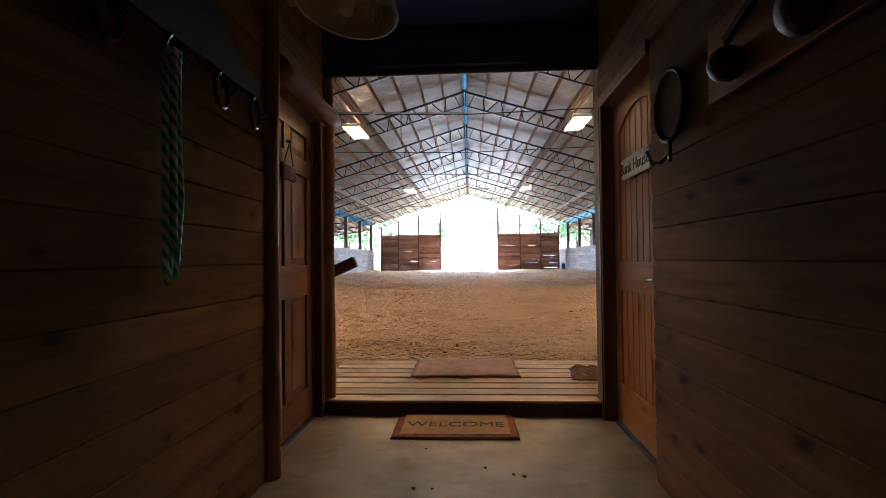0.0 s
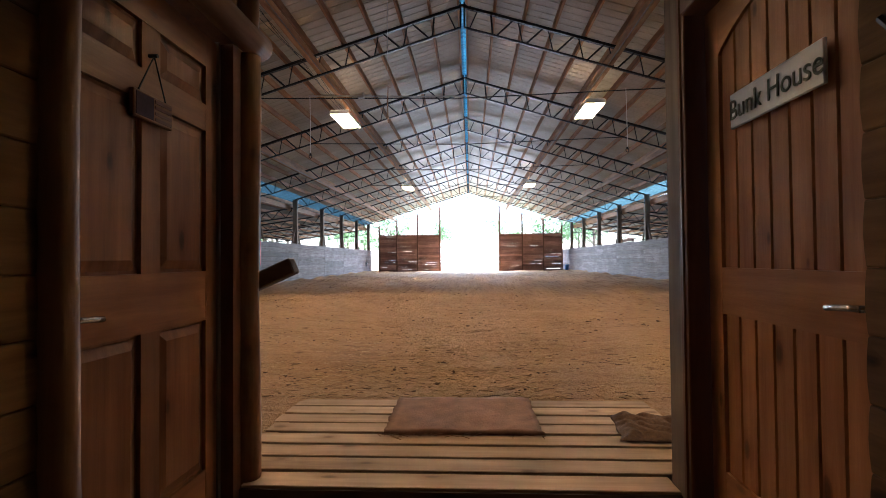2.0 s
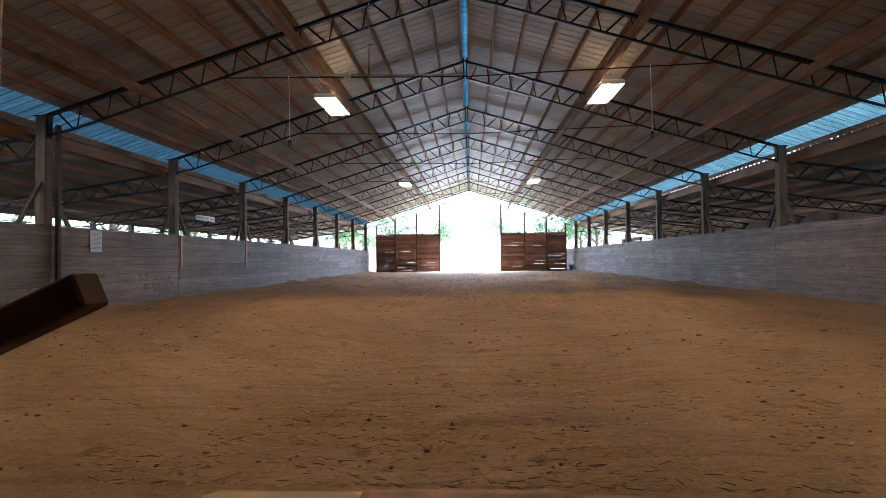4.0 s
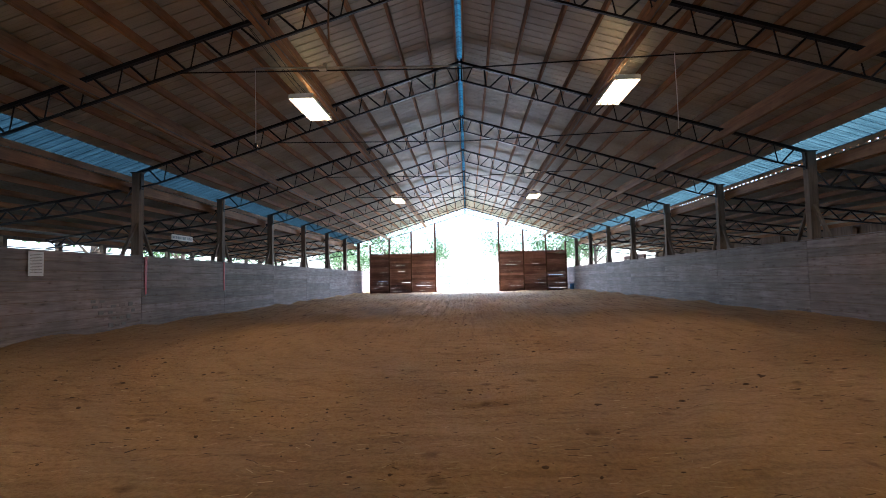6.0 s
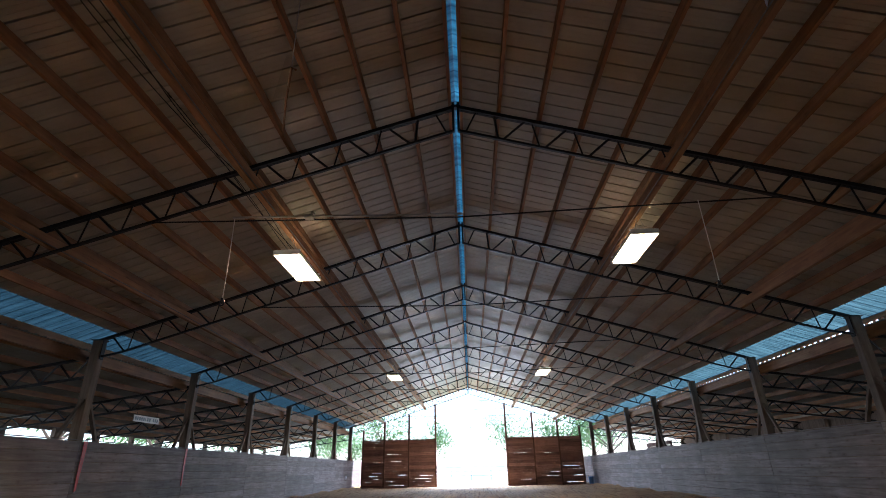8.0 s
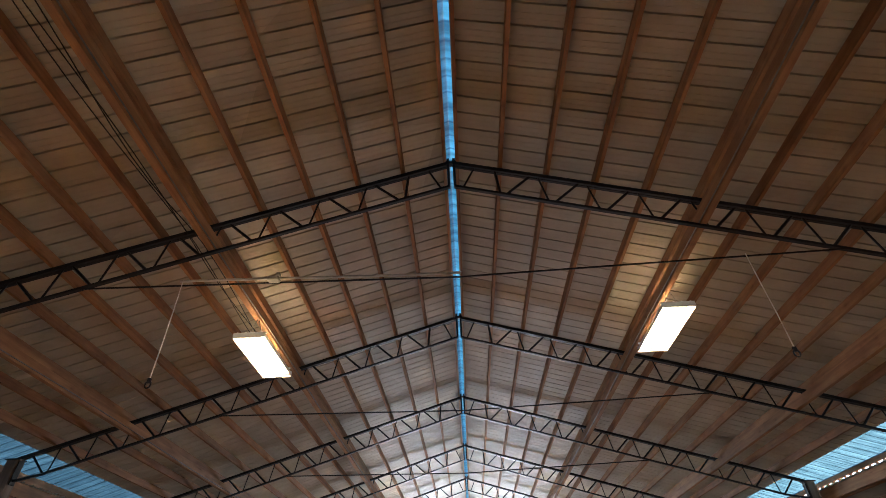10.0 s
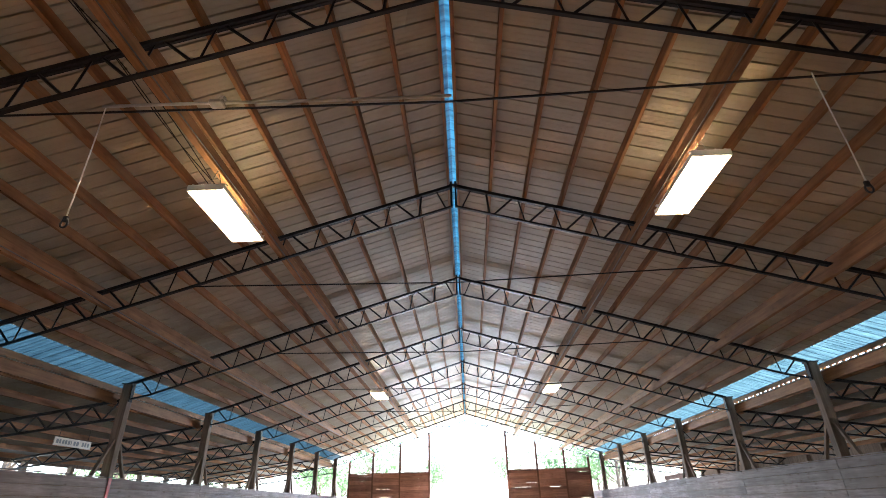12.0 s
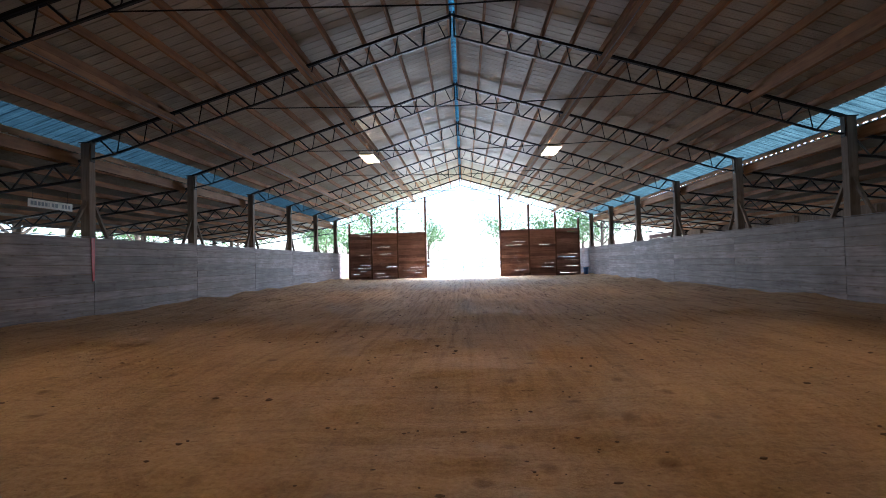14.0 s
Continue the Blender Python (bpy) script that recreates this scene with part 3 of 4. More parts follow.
side_truss = build_side_truss()
side_truss.matrix_world = pose(0, TRUSSES[0], 0)
for y in TRUSSES:
    if y != TRUSSES[0]:
        copy_thing(side_truss, pose(0, y, 0))
    copy_thing(side_truss, pose(0, y, 0, 0, 0, 180))


# ---- purlins and long beams ----
def purlin_mesh(w, h, lo=Y0, hi=Y1 + 0.4):
    bm = bmesh.new()
    box(bm, -w / 2, w / 2, lo, hi, 0, h)
    return mesh_of("purlin", bm, PURLIN)


slim, deep, middling = purlin_mesh(0.05, 0.14), purlin_mesh(0.085, 0.19), purlin_mesh(0.08, 0.16)
for s in (-1, 1):
    for x in NODES[1:-1]:
        ob = tagged(new("purlin", slim), "long brown sawn timber purlin under the roof sheets", "purlin", "roof purlins")
        ob.matrix_world = pose(s * x, 0, chord(x) + 0.004)
    ob = tagged(new("ridge_board", slim), "brown timber board along the ridge skylight", "beam", "ridge boards")
    ob.matrix_world = pose(s * 0.088, 0, chord(0.088) + 0.02)
    for x in (3.08, 5.95):
        ob = tagged(new("stringer_beam", deep if x < 4 else middling), "deep orange-brown timber beam lying across the truss bottom chords", "beam", "long timber beams")
        ob.matrix_world = pose(s * x, 0, chord(x) - DEPTH + 0.024)
    for x in (8.75, 9.65, 10.55, 11.45, 12.35, 13.25, 14.1):
        ob = tagged(new("side_purlin", slim), "pale dusty timber purlin under the side shed roof", "purlin", "side shed purlins")
        ob.matrix_world = pose(s * x, 0, lean(x) + 0.006)
    bm = bmesh.new()
    for lo, hi, foot in (((Y0, Y1, 3.905),) if s > 0 else ((Y0, 21.6, 3.7), (21.602, 23.6, 3.862), (23.602, Y1, 3.7))):
        box(bm, s * 8.69 - 0.03, s * 8.69 + 0.03, lo, hi, foot, chord(8.69) + 0.2)
    if s > 0:
        # an open slot over the lower board, filled here and there by the ribs of the side roof
        box(bm, 8.66, 8.72, Y0, Y1, 3.7, 3.862)
        rng = random.Random(70)
        y = Y0
        while y < Y1 - 0.4:
            fill = (0.42, 0.12, 0.55, 0.15, 0.2)[int((y - 4.1) / BAY) % 5]
            box(bm, 8.665, 8.715, y, y + 0.235 * fill * rng.uniform(0.7, 1.5), 3.8625, 3.9045)
            y += 0.235
    tagged(part("eave_beam", bm, PURLIN), "heavy timber board along the eave", "beam", "eave beams")
    bm = bmesh.new()
    box(bm, s * 8.36 - 0.03, s * 8.36 + 0.03, Y0, Y1, lean(8.36) - 0.1, lean(8.36) + 0.135)
    tagged(part("ledger_board", bm, PURLIN), "brown ledger board carrying the side shed roof", "beam", "ledger boards")

# conduits along the long beams
for s, x in ((-1, 5.95), (-1, 3.08), (1, 3.08)):
    bm = bmesh.new()
    pts = [(s * x + 0.055 * (1 if s < 0 else -1), y, chord(x) - DEPTH + 0.06 + 0.015 * math.sin(y * 0.9)) for y in np.arange(Y0 + 0.5, 40, 0.6)]
    tube(bm, pts, 0.009, 5)
    tagged(part("conduit", bm, CONDUIT), "thin grey electrical conduit clipped along a timber beam", "conduit", "roof conduits")


# ---- columns ----
def build_column():
    t = thing("column", (0, 0, 0), "grey-brown square timber column with two diagonal braces", "column", "arena columns")
    top = chord(HALF) - 0.1
    bm = bmesh.new()
    box(bm, -0.1, 0.1, -0.095, 0.095, GROUND - 0.1, top + 0.054, 0.008)
    part("shaft", bm, POST, t)
    bm = bmesh.new()
    box(bm, 0.101, 0.118, -0.06, 0.06, top - 0.36, top + 0.1, 0.003)
    part("head_strap", bm, STEEL, t, "black steel strap")
    bm = bmesh.new()
    box(bm, -0.14, 0.12, -0.107, 0.107, top + 0.055, top + 0.075, 0.003)
    part("head_plate", bm, STEEL, t, "black steel plate")
    for s in (-1, 1):
        bm = bmesh.new()
        bar(bm, (0.02, s * 0.09, 2.68), (0.02, s * 0.88, 1.35), 0.075, 0.055)
        part("brace", bm, POST, t)
    return t


column = build_column()
column.matrix_world = pose(-HALF - 0.01, TRUSSES[0], 0)
for y in TRUSSES:
    if y != TRUSSES[0]:
        copy_thing(column, pose(-HALF - 0.01, y, 0))
    copy_thing(column, pose(HALF + 0.06, y, 0, 0, 0, 180))

# outer posts of the side sheds, with a low rail wall
bm = bmesh.new()
box(bm, -0.08, 0.08, -0.08, 0.08, GROUND - 0.1, lean(OUTER) - 0.02, 0.006)
outer_post = mesh_of("outer_post", bm, POST)
for s in (-1, 1):
    for k in range(19):
        y = Y0 + 0.3 + k * BAY / 2
        ob = tagged(new("outer_post", outer_post), "square timber post at the open side of the shed", "post", "outer shed posts")
        ob.matrix_world = pose(s * OUTER, y, 0)
    bm = bmesh.new()
    box(bm, s * OUTER - 0.04, s * OUTER + 0.04, Y0, Y1, GROUND - 0.05, 2.28 if s < 0 else 2.18)
    tagged(part("wall_outer_" + ("left" if s < 0 else "right"), bm, POST), "low boarded outer wall of the side shed", "wall", kind="structure")
    bm = bmesh.new()
    box(bm, s * (OUTER + 0.1) - 0.03, s * (OUTER + 0.1) + 0.03, Y0, Y1, lean(OUTER) - (0.08 if s < 0 else 0.43), lean(OUTER) + 0.17)
    tagged(part("trim_outer_eave_" + ("left" if s < 0 else "right"), bm, POST), "timber fascia at the outer eave", "trim", kind="structure")


# ---- gates at the far end ----
GATE_POSTS = (2.42, 4.25, 5.95, 7.42)


def build_gate(s):
    t = thing("arena_gate", (0, GATE_Y, GROUND + 0.045), "tall reddish-brown board gate panel with gaps between the boards", "gate", "far end gates")
    rng = random.Random(5 + s)
    for k, x in enumerate(GATE_POSTS):
        bm = bmesh.new()
        x = s * x + 0.07
        box(bm, x - 0.06, x + 0.06, -0.06, 0.06, -0.1, chord(x) - DEPTH - GROUND - (0.0 if k else -0.1), 0.006)
        part("gate_post", bm, GATEPOST, t)
    for a, b in zip(GATE_POSTS, GATE_POSTS[1:]):
        xa, xb = sorted((s * a + 0.07, s * b + 0.07))
        z = -0.03
        while z < 2.9:
            h = rng.uniform(0.17, 0.24)
            gap = 0.0005
            top = 2.96 if z + h > 2.8 else z + h
            bm = bmesh.new()
            tilt = 0.0
            outline = [(xa + 0.03, z), (xb - 0.03, z + tilt), (xb - 0.03, top + tilt)]
            if rng.random() < 0.4:
                u = rng.uniform(xa + 0.1, xb - 0.75)
                e = min(u + rng.uniform(0.4, 1.3), xb - 0.1)
                g = rng.choice((0.006, 0.008, 0.012, 0.024))
                outline += [(e, top), (e - 0.05, top - g), (u + 0.08, top - g * 0.8), (u, top)]
            outline.append((xa + 0.03, top))
            prism(bm, outline, 1, -0.09 + rng.uniform(0, 0.012), -0.062)
            part("board", bm, GATEWOOD, t)
            z = top + gap
    for x in GATE_POSTS:
        boxed("batten", (s * x + 0.07 - 0.05, s * x + 0.07 + 0.05, -0.122, -0.0915, 0.08, 2.964), GATEPOST, t, "", 0.004)
    bm = bmesh.new()
    lo, hi = sorted((s * GATE_POSTS[0] + 0.07, s * GATE_POSTS[-1] + 0.07))
    box(bm, lo, hi, -0.1, 0.02, 2.965, 3.0)
    part("top_rail", bm, GATEPOST, t)


build_gate(-1)
build_gate(1)


# ---- kick walls ----
def build_kick_wall(s):
    word = "left" if s < 0 else "right"
    x = s * 8.0
    bm = bmesh.new()
    box(bm, x + s * 0.028, x + s * 0.055, Y0, 46.0, GROUND - 0.05, 1.86)
    w = tagged(part("wall_kick_" + word, bm, POST), "boarded kick wall of weathered pale grey planks round the arena", "wall", kind="structure")
    rng = random.Random(11 + s)
    edges = [Y0] + TRUSSES + [46.0]
    height = (1.87 - GROUND) / 9 - 0.003
    for a, b in zip(edges, edges[1:]):
        for k in range(9):
            z0 = GROUND - 0.02 + k * (height + 0.0042)
            skew = rng.uniform(-0.003, 0.003)
            bm = bmesh.new()
            dx = rng.uniform(0, 0.006)
            xi, xo = x - s * dx, x + s * 0.026
            prism(bm, [(xi + s * 0.003, z0 + 0.003), (xi, z0 + 0.008), (xi, z0 + height - 0.008), (xi + s * 0.003, z0 + height - 0.003), (xo, z0 + height - 0.003), (xo, z0 + 0.003)], 1, a + 0.006 + skew, b - 0.006)
            part("plank", bm, KICK, w)
    bm = bmesh.new()
    box(bm, x - s * 0.008, x + s * 0.06, Y0, 46.0, 1.872, 1.885)
    part("cap_board", bm, KICK, w)


build_kick_wall(-1)
build_kick_wall(1)

# small thin blocks in staggered rows on the face of the left kick wall
left_kick = bpy.data.objects["wall_kick_left"]
rng = random.Random(44)
for z, ys in ((0.22, (15.75, 15.98, 16.2)), (0.38, (15.6, 15.85, 16.1, 16.35)), (0.52, (15.45, 15.75, 16.0, 16.3, 16.5)), (0.66, (15.25, 15.5, 15.8, 16.1, 16.4)), (0.78, (15.2, 15.45))):
    for y in ys:
        bm = bmesh.new()
        box(bm, -7.994, -7.984, y + rng.uniform(-0.02, 0.02), y + rng.uniform(0.1, 0.2), z, z + rng.uniform(0.05, 0.1), 0.003)
        part("patch", bm, rng.choice((GREYINK, GREYINK, KICK)), left_kick)
# a slender post against the wall, a bucket, a small box and a feed bin
bm = bmesh.new()
box(bm, -7.975, -7.9, 12.7, 12.78, GROUND - 0.05, 3.82, 0.006)
tagged(part("door_post", bm, DARKBEAM), "dark slender timber post standing against the kick wall", "post")
bm = bmesh.new()
rings = [[bm.verts.new((r * math.cos(a), r * math.sin(a), z)) for a in np.linspace(0, math.tau, 20, endpoint=False)] for r, z in ((0.13, -0.02), (0.165, 0.4), (0.178, 0.4), (0.178, 0.42), (0.16, 0.42), (0.125, 0.02))]
for p, q in zip(rings, rings[1:]):
    for k in range(20):
        bm.faces.new((p[k], p[(k + 1) % 20], q[(k + 1) % 20], q[k]))
bm.faces.new(rings[-1])
bucket = thing("bucket", (7.72, 42.35, GROUND + 0.1), "blue plastic bucket standing on the sand by the wall", "bucket")
part("pail", bm, BLUEPAINT, bucket)
bm = bmesh.new()
tube(bm, [(0.172 * math.cos(a), 0.12 * math.sin(a), 0.4 + 0.1 * math.sin(a)) for a in np.linspace(0, math.pi, 12)], 0.005, 5)
part("bail", bm, IRON, bucket, "wire handle")
bm = bmesh.new()
box(bm, -7.985, -7.89, 40.72, 40.9, 0.74, 0.92, 0.01)
tagged(part("wall_box", bm, SIGNWHITE), "small pale box fixed to the plank wall", "box")
bin_box = thing("feed_bin", (11.0, 38.4, GROUND - 0.02), "brown boarded feed bin standing in the side shed", "bin")
for k in range(10):
    boxed("board", (-0.03, 0.03, -2.0, 2.0, 0.02 + k * 0.236, 0.24 + k * 0.236), GATEWOOD, bin_box)
for y in (-1.9, 0.0, 1.9):
    boxed("post", (0.031, 0.12, y - 0.05, y + 0.05, 0.0, 2.36), GATEPOST, bin_box)

# red tape at two joints, a paper notice, a name board
for y in (17.04, 21.12):
    bm = bmesh.new()
    prism(bm, [(y - 0.06, 1.86), (y + 0.05, 1.86), (y + 0.048, 1.4), (y + 0.03, 0.93), (y - 0.02, 0.9), (y - 0.05, 1.3)], 0, -7.993, -7.984)
    tagged(part("red_tape", bm, RED), "faded red strip on the plank joint of the kick wall", "tape", "red wall strips")
notice = thing("notice", (-7.985, 13.8, 1.36), "white printed paper notice stapled to the plank wall", "notice")
boxed("sheet", (-0.002, 0.002, -0.17, 0.17, 0, 0.46), SIGNWHITE, notice)
for k in range(13):
    boxed("text_bar", (0.0025, 0.004, -0.135 + 0.03 * (k % 3 == 2), 0.135 - 0.05 * (k % 4 == 1), 0.4 - k * 0.028, 0.408 - k * 0.028), GREYINK, notice)

board = thing("name_board", (-10.5, 22.96, 2.86), "long pale painted name board hung from the shed truss", "sign")
bm = bmesh.new()
box(bm, -0.012, 0.012, -0.7, 0.7, -0.1, 0.1, 0.004)
part("board", bm, CREAM, board)
for k, w in enumerate((0.11, 0.09, 0.1, 0.1, 0.1, 0.04, 0.1, 0.12, 0.0, 0.1, 0.09, 0.09)):
    if w:
        boxed("letter_bar", (0.0125, 0.015, -0.63 + k * 0.107, -0.63 + k * 0.107 + w * 0.75, -0.05, 0.05), GREYINK, board)
for y in (-0.55, 0.55):
    bm = bmesh.new()
    rod(bm, (0, y, 0.1), (0, y, lean(10.5) - 2.86), 0.006, 5)
    part("hanger", bm, IRON, board)


# ---- high-bay lamps ----
def build_lamp():
    t = thing("tube_lamp", (0, 0, 0), "lit fluorescent high-bay lamp hung from a timber beam", "lamp", "arena lamps")
    w, l = 0.25, 0.69
    bm = bmesh.new()
    box(bm, -0.1, 0.1, -0.12, 0.12, 0.06, 0.09)
    part("housing", bm, WHITE, t)
    for y in (-0.62, 0.62):
        boxed("crossbar", (-w + 0.01, w - 0.01, y - 0.02, y + 0.02, 0.06, 0.075), WHITE, t)
    for c in (-0.186, -0.062, 0.062, 0.186):
        for q in (-1, 1):
            bm = bmesh.new()
            prism(bm, [(c + q * 0.059, -0.052), (c + q * 0.05, 0.02), (c + q * 0.0035, 0.05), (c + q * 0.0035, 0.056), (c + q * 0.056, 0.024), (c + q * 0.0615, -0.052)], 1, -l, l)
            part("reflector_wing", bm, WHITE, t)
    for x in (-0.186, -0.062, 0.062, 0.186):
        bm = bmesh.new()
        rod(bm, (x, -l + 0.05, 0.004), (x, l - 0.05, 0.004), 0.026, 10)
        part("tube", bm, TUBE, t, "glowing tube", True)
    for y in (-l + 0.03, l - 0.03):
        bm = bmesh.new()
        box(bm, -w + 0.02, w - 0.02, y - 0.022, y + 0.022, -0.012, 0.019, 0.004)
        part("socket_bar", bm, WHITE, t)
        boxed("end_plate", (-w, w, y + (0.031 if y > 0 else -0.036), y + (0.036 if y > 0 else -0.031), -0.056, 0.04), WHITE, t)
    for y in (-0.5, 0.5):
        for x in (-0.12, 0.12):
            bm = bmesh.new()
            rod(bm, (x, y, 0.06), (0.0, y, 0.42), 0.004, 5)
            part("chain", bm, GALV, t)
    return t


lamp = build_lamp()
lamp.scale = (0.94, 0.97, 0.94)
lamp.matrix_basis = pose(-3.05, 14.78, 4.715) @ Matrix.Diagonal((0.94, 0.97, 0.94, 1))
# the pair at y 7.6 is unseen, added to light the near sand
for x, y, z in ((-3.05, 7.6, 4.74), (3.1, 7.6, 4.74), (3.1, 14.64, 4.785), (-2.98, 27.3, 4.74), (3.06, 27.0, 4.74)):
    copy_thing(lamp, pose(x, y, z))

# galvanised pipe along the first tie rod, with two hanging pulls and a small float box
bm = bmesh.new()
tube(bm, [(x, 12.555, 4.516 + 0.006 * math.sin(x * 1.7) + 0.0248 * abs(x)) for x in np.linspace(-3.3, 0.05, 14)], 0.016, 7)
tagged(part("pipe", bm, GALV), "thin grey pipe tied along the first tie rod", "pipe")
bm = bmesh.new()
box(bm, -2.24, -2.1, 12.5, 12.6, 4.53, 4.585, 0.012)
box(bm, -2.15, -2.1, 12.52, 12.58, 4.585, 4.64, 0.01)
tagged(part("junction_box", bm, GALV), "small grey fitting on the pipe", "fitting")
for x in (-3.28, 3.37):
    pull = thing("hanging_pull", (x, 12.57, 4.572), "pale cord hanging from the tie rod with a metal hook", "cord", "hanging cords")
    bm = bmesh.new()
    tube(bm, [(0, 0, 0.02), (0.006, 0.004, -0.4), (0.012, 0.0, -0.8), (0.01, 0, -1.22)], 0.0065, 6)
    part("cord", bm, WHITE, pull, "pale cord")
    bm = bmesh.new()
    tube(bm, [(0.01 + 0.03 * math.sin(a), 0, -1.26 + 0.04 * math.cos(a)) for a in np.linspace(0.2, 5.4, 12)], 0.009, 6)
    box(bm, -0.01, 0.03, -0.012, 0.012, -1.245, -1.19, 0.004)
    part("hook", bm, IRON, pull, "dark metal hook")

# a longer cord with a bent rod on the nearer truss
pull = thing("hanging_pull", (-0.91, 8.34, 4.55), "thin cord hanging from the tie rod with a bent rod", "cord", "hanging cords")
bm = bmesh.new()
tube(bm, [(0, 0, 0.16), (0.004, 0.003, -0.4), (0.0, 0.0, -0.8), (0.004, 0, -1.3)], 0.003, 6)
part("cord", bm, GALV, pull, "thin cord")
bm = bmesh.new()
tube(bm, [(0.03, 0, -1.27), (0.004, 0, -1.25), (0.0, 0, -1.33), (-0.004, 0, -1.5), (0.0, 0.01, -1.72)], 0.007, 6)
part("hook", bm, PURLIN, pull, "bent brown rod")

# a torn strip of white plastic caught on the timber beam
bm = bmesh.new()
rows = []
for k in range(15):
    f = k / 14
    c = Vector((3.03, 9.72, 5.22)).lerp(Vector((2.68, 9.34, 5.16)), f) + Vector((0, 0, -0.05 * math.sin(f * 3.1)))
    w = 0.085 * (1 - f) ** 0.6 + 0.012
    rows.append([bm.verts.new(c + Vector((0.35 * u * w, -0.35 * u * w, u * w)) + 0.03 * noise.noise_vector(c * 9 + Vector((0, 0, u)))) for u in (-1, -0.3, 0.4, 1)])
for p, q in zip(rows, rows[1:]):
    for k in range(3):
        bm.faces.new((p[k], p[k + 1], q[k + 1], q[k]))
rag = tagged(part("plastic_strip", bm, SIGNWHITE, None, "", True), "torn white plastic strip caught on a roof beam", "plastic strip")
rag.modifiers.new("thick", "SOLIDIFY").thickness = 0.003

# slack wires above the left-hand lamp
for k in range(3):
    bm = bmesh.new()
    tube(bm, [(-3.5 + 0.07 * k + 0.05 * math.sin(y * (1.1 + 0.2 * k)), y, chord(3.5) - 0.02 - 0.06 * abs(math.sin((y - 8.355) * math.pi / BAY)) * (k + 1) * 0.7) for y in np.arange(6, 16.6, 0.4)], 0.006, 5)
    tagged(part("wire", bm, IRON), "thin slack electrical wire under the roof", "wire", "roof wires")


# ---- hall: floor, walls, ceiling ----
HL, HR = -0.88, 0.99             # siding faces
DL, DR = -0.97, 1.072            # door faces
HALL_BACK, HALL_H = -2.2, 3.02
boxed("floor", (-1.9, 2.0, HALL_BACK, 4.178, -0.12, 0.0), CONCRETE)
tagged(bpy.data.objects["floor"], "worn grey concrete hall floor with brown dirt stains", "floor", kind="structure")
boxed("ceiling", (-1.4, 1.5, HALL_BACK, 4.1, HALL_H, HALL_H + 0.1), CEIL)
tagged(bpy.data.objects["ceiling"], "dark board ceiling of the hall", "ceiling", kind="structure")
# unseen end wall, kept pale to bounce light back into the hall
boxed("wall_back", (-1.4, 1.5, HALL_BACK - 0.12, HALL_BACK - 0.003, -0.05, HALL_H + 0.1), PLAQUE)
tagged(bpy.data.objects["wall_back"], "unseen pale board wall closing the hall and bouncing light into it", "wall", kind="structure")


def siding_profile(s, face, z, h):
    """One rounded board, bulging towards the hall."""
    d = 0.007
    out = [(face + s * 0.03, z + 0.001), (face + s * 0.009, z + 0.001)]
    for k in range(5):
        a = k / 4 * math.pi
        out.append((face - s * (d * math.sin(a) * 0.7 - 0.006), z + 0.005 + (h - 0.010) * k / 4))
    return out + [(face + s * 0.009, z + h - 0.001), (face + s * 0.03, z + h - 0.001)]


def build_hall_wall(s, face, door0, door1, door_top):
    word = "left" if s < 0 else "right"
    bm = bmesh.new()
    x0, x1 = sorted((face + s * 0.03, face + s * 0.2))
    box(bm, x0, x1, HALL_BACK, door0 - 0.004, -0.05, HALL_H)
    box(bm, x0, x1, door0, door1, door_top + 0.002, HALL_H)
    box(bm, x0, x1, door1 + 0.004, door1 + 0.02, -0.05, HALL_H)
    w = tagged(part("wall_hall_" + word, bm, SIDING), "hall wall of knotty brown log siding boards", "wall", kind="structure")
    h, z, k = 0.151, 0.0, 0
    while z < HALL_H - 0.02:
        runs = [(HALL_BACK, door0)] if z < door_top - 0.03 else [(HALL_BACK, door0), (door0 + 0.002, 4.11)]
        if z < door_top - 0.03:
            runs.append((door1 + 0.002, 4.07)) if door1 < 4.0 else None
        for a, b in runs:
            bm = bmesh.new()
            prism(bm, siding_profile(s, face, z, min(h, HALL_H - z)), 1, a, b)
            part("board", bm, SIDING, w)
        z += h


build_hall_wall(-1, HL, 3.2, 4.16, 2.07)
build_hall_wall(1, HR, 3.175, 4.09, 2.07)


# door casings of the left door: rounded log uprights and header
door_trim = [("trim_log_near", (-0.876, 3.172, 0.0), (-0.876, 3.172, 2.62), 0.047), ("trim_log_corner", (-0.905, 4.27, 0.0), (-0.905, 4.27, 2.03), 0.058), ("trim_log_corner_upper", (-0.905, 4.27, 2.155), (-0.905, 4.27, 3.0), 0.05)]
for name, a, b, r in door_trim:
    bm = bmesh.new()
    tube(bm, [Vector(a).lerp(Vector(b), f) + Vector((0.004 * math.sin(f * 9), 0.004 * math.cos(f * 7), 0)) for f in np.linspace(0, 1, 12)], r, 14)
    tagged(part(name, bm, TRIM, None, "", True), "rounded peeled-log door trim", "trim", kind="structure")
bm = bmesh.new()
tube(bm, [(-0.872, y, 2.09 + 0.003 * math.sin(y * 9)) for y in np.linspace(3.24, 4.34, 10)], 0.062, 14)
tagged(part("trim_log_header", bm, TRIM_Y, None, "", True), "rounded peeled-log door header", "trim", kind="structure")
boxed("jamb_left", (-1.02, -0.905, 4.135, 4.208, 0.0, 2.03), JAMB)
tagged(bpy.data.objects["jamb_left"], "dark stained door jamb", "trim", kind="structure")
boxed("jamb_left_top", (-1.02, -0.9, 3.21, 4.133, 2.032, 2.06), JAMB)
tagged(bpy.data.objects["jamb_left_top"], "dark stained door head", "trim", kind="structure")
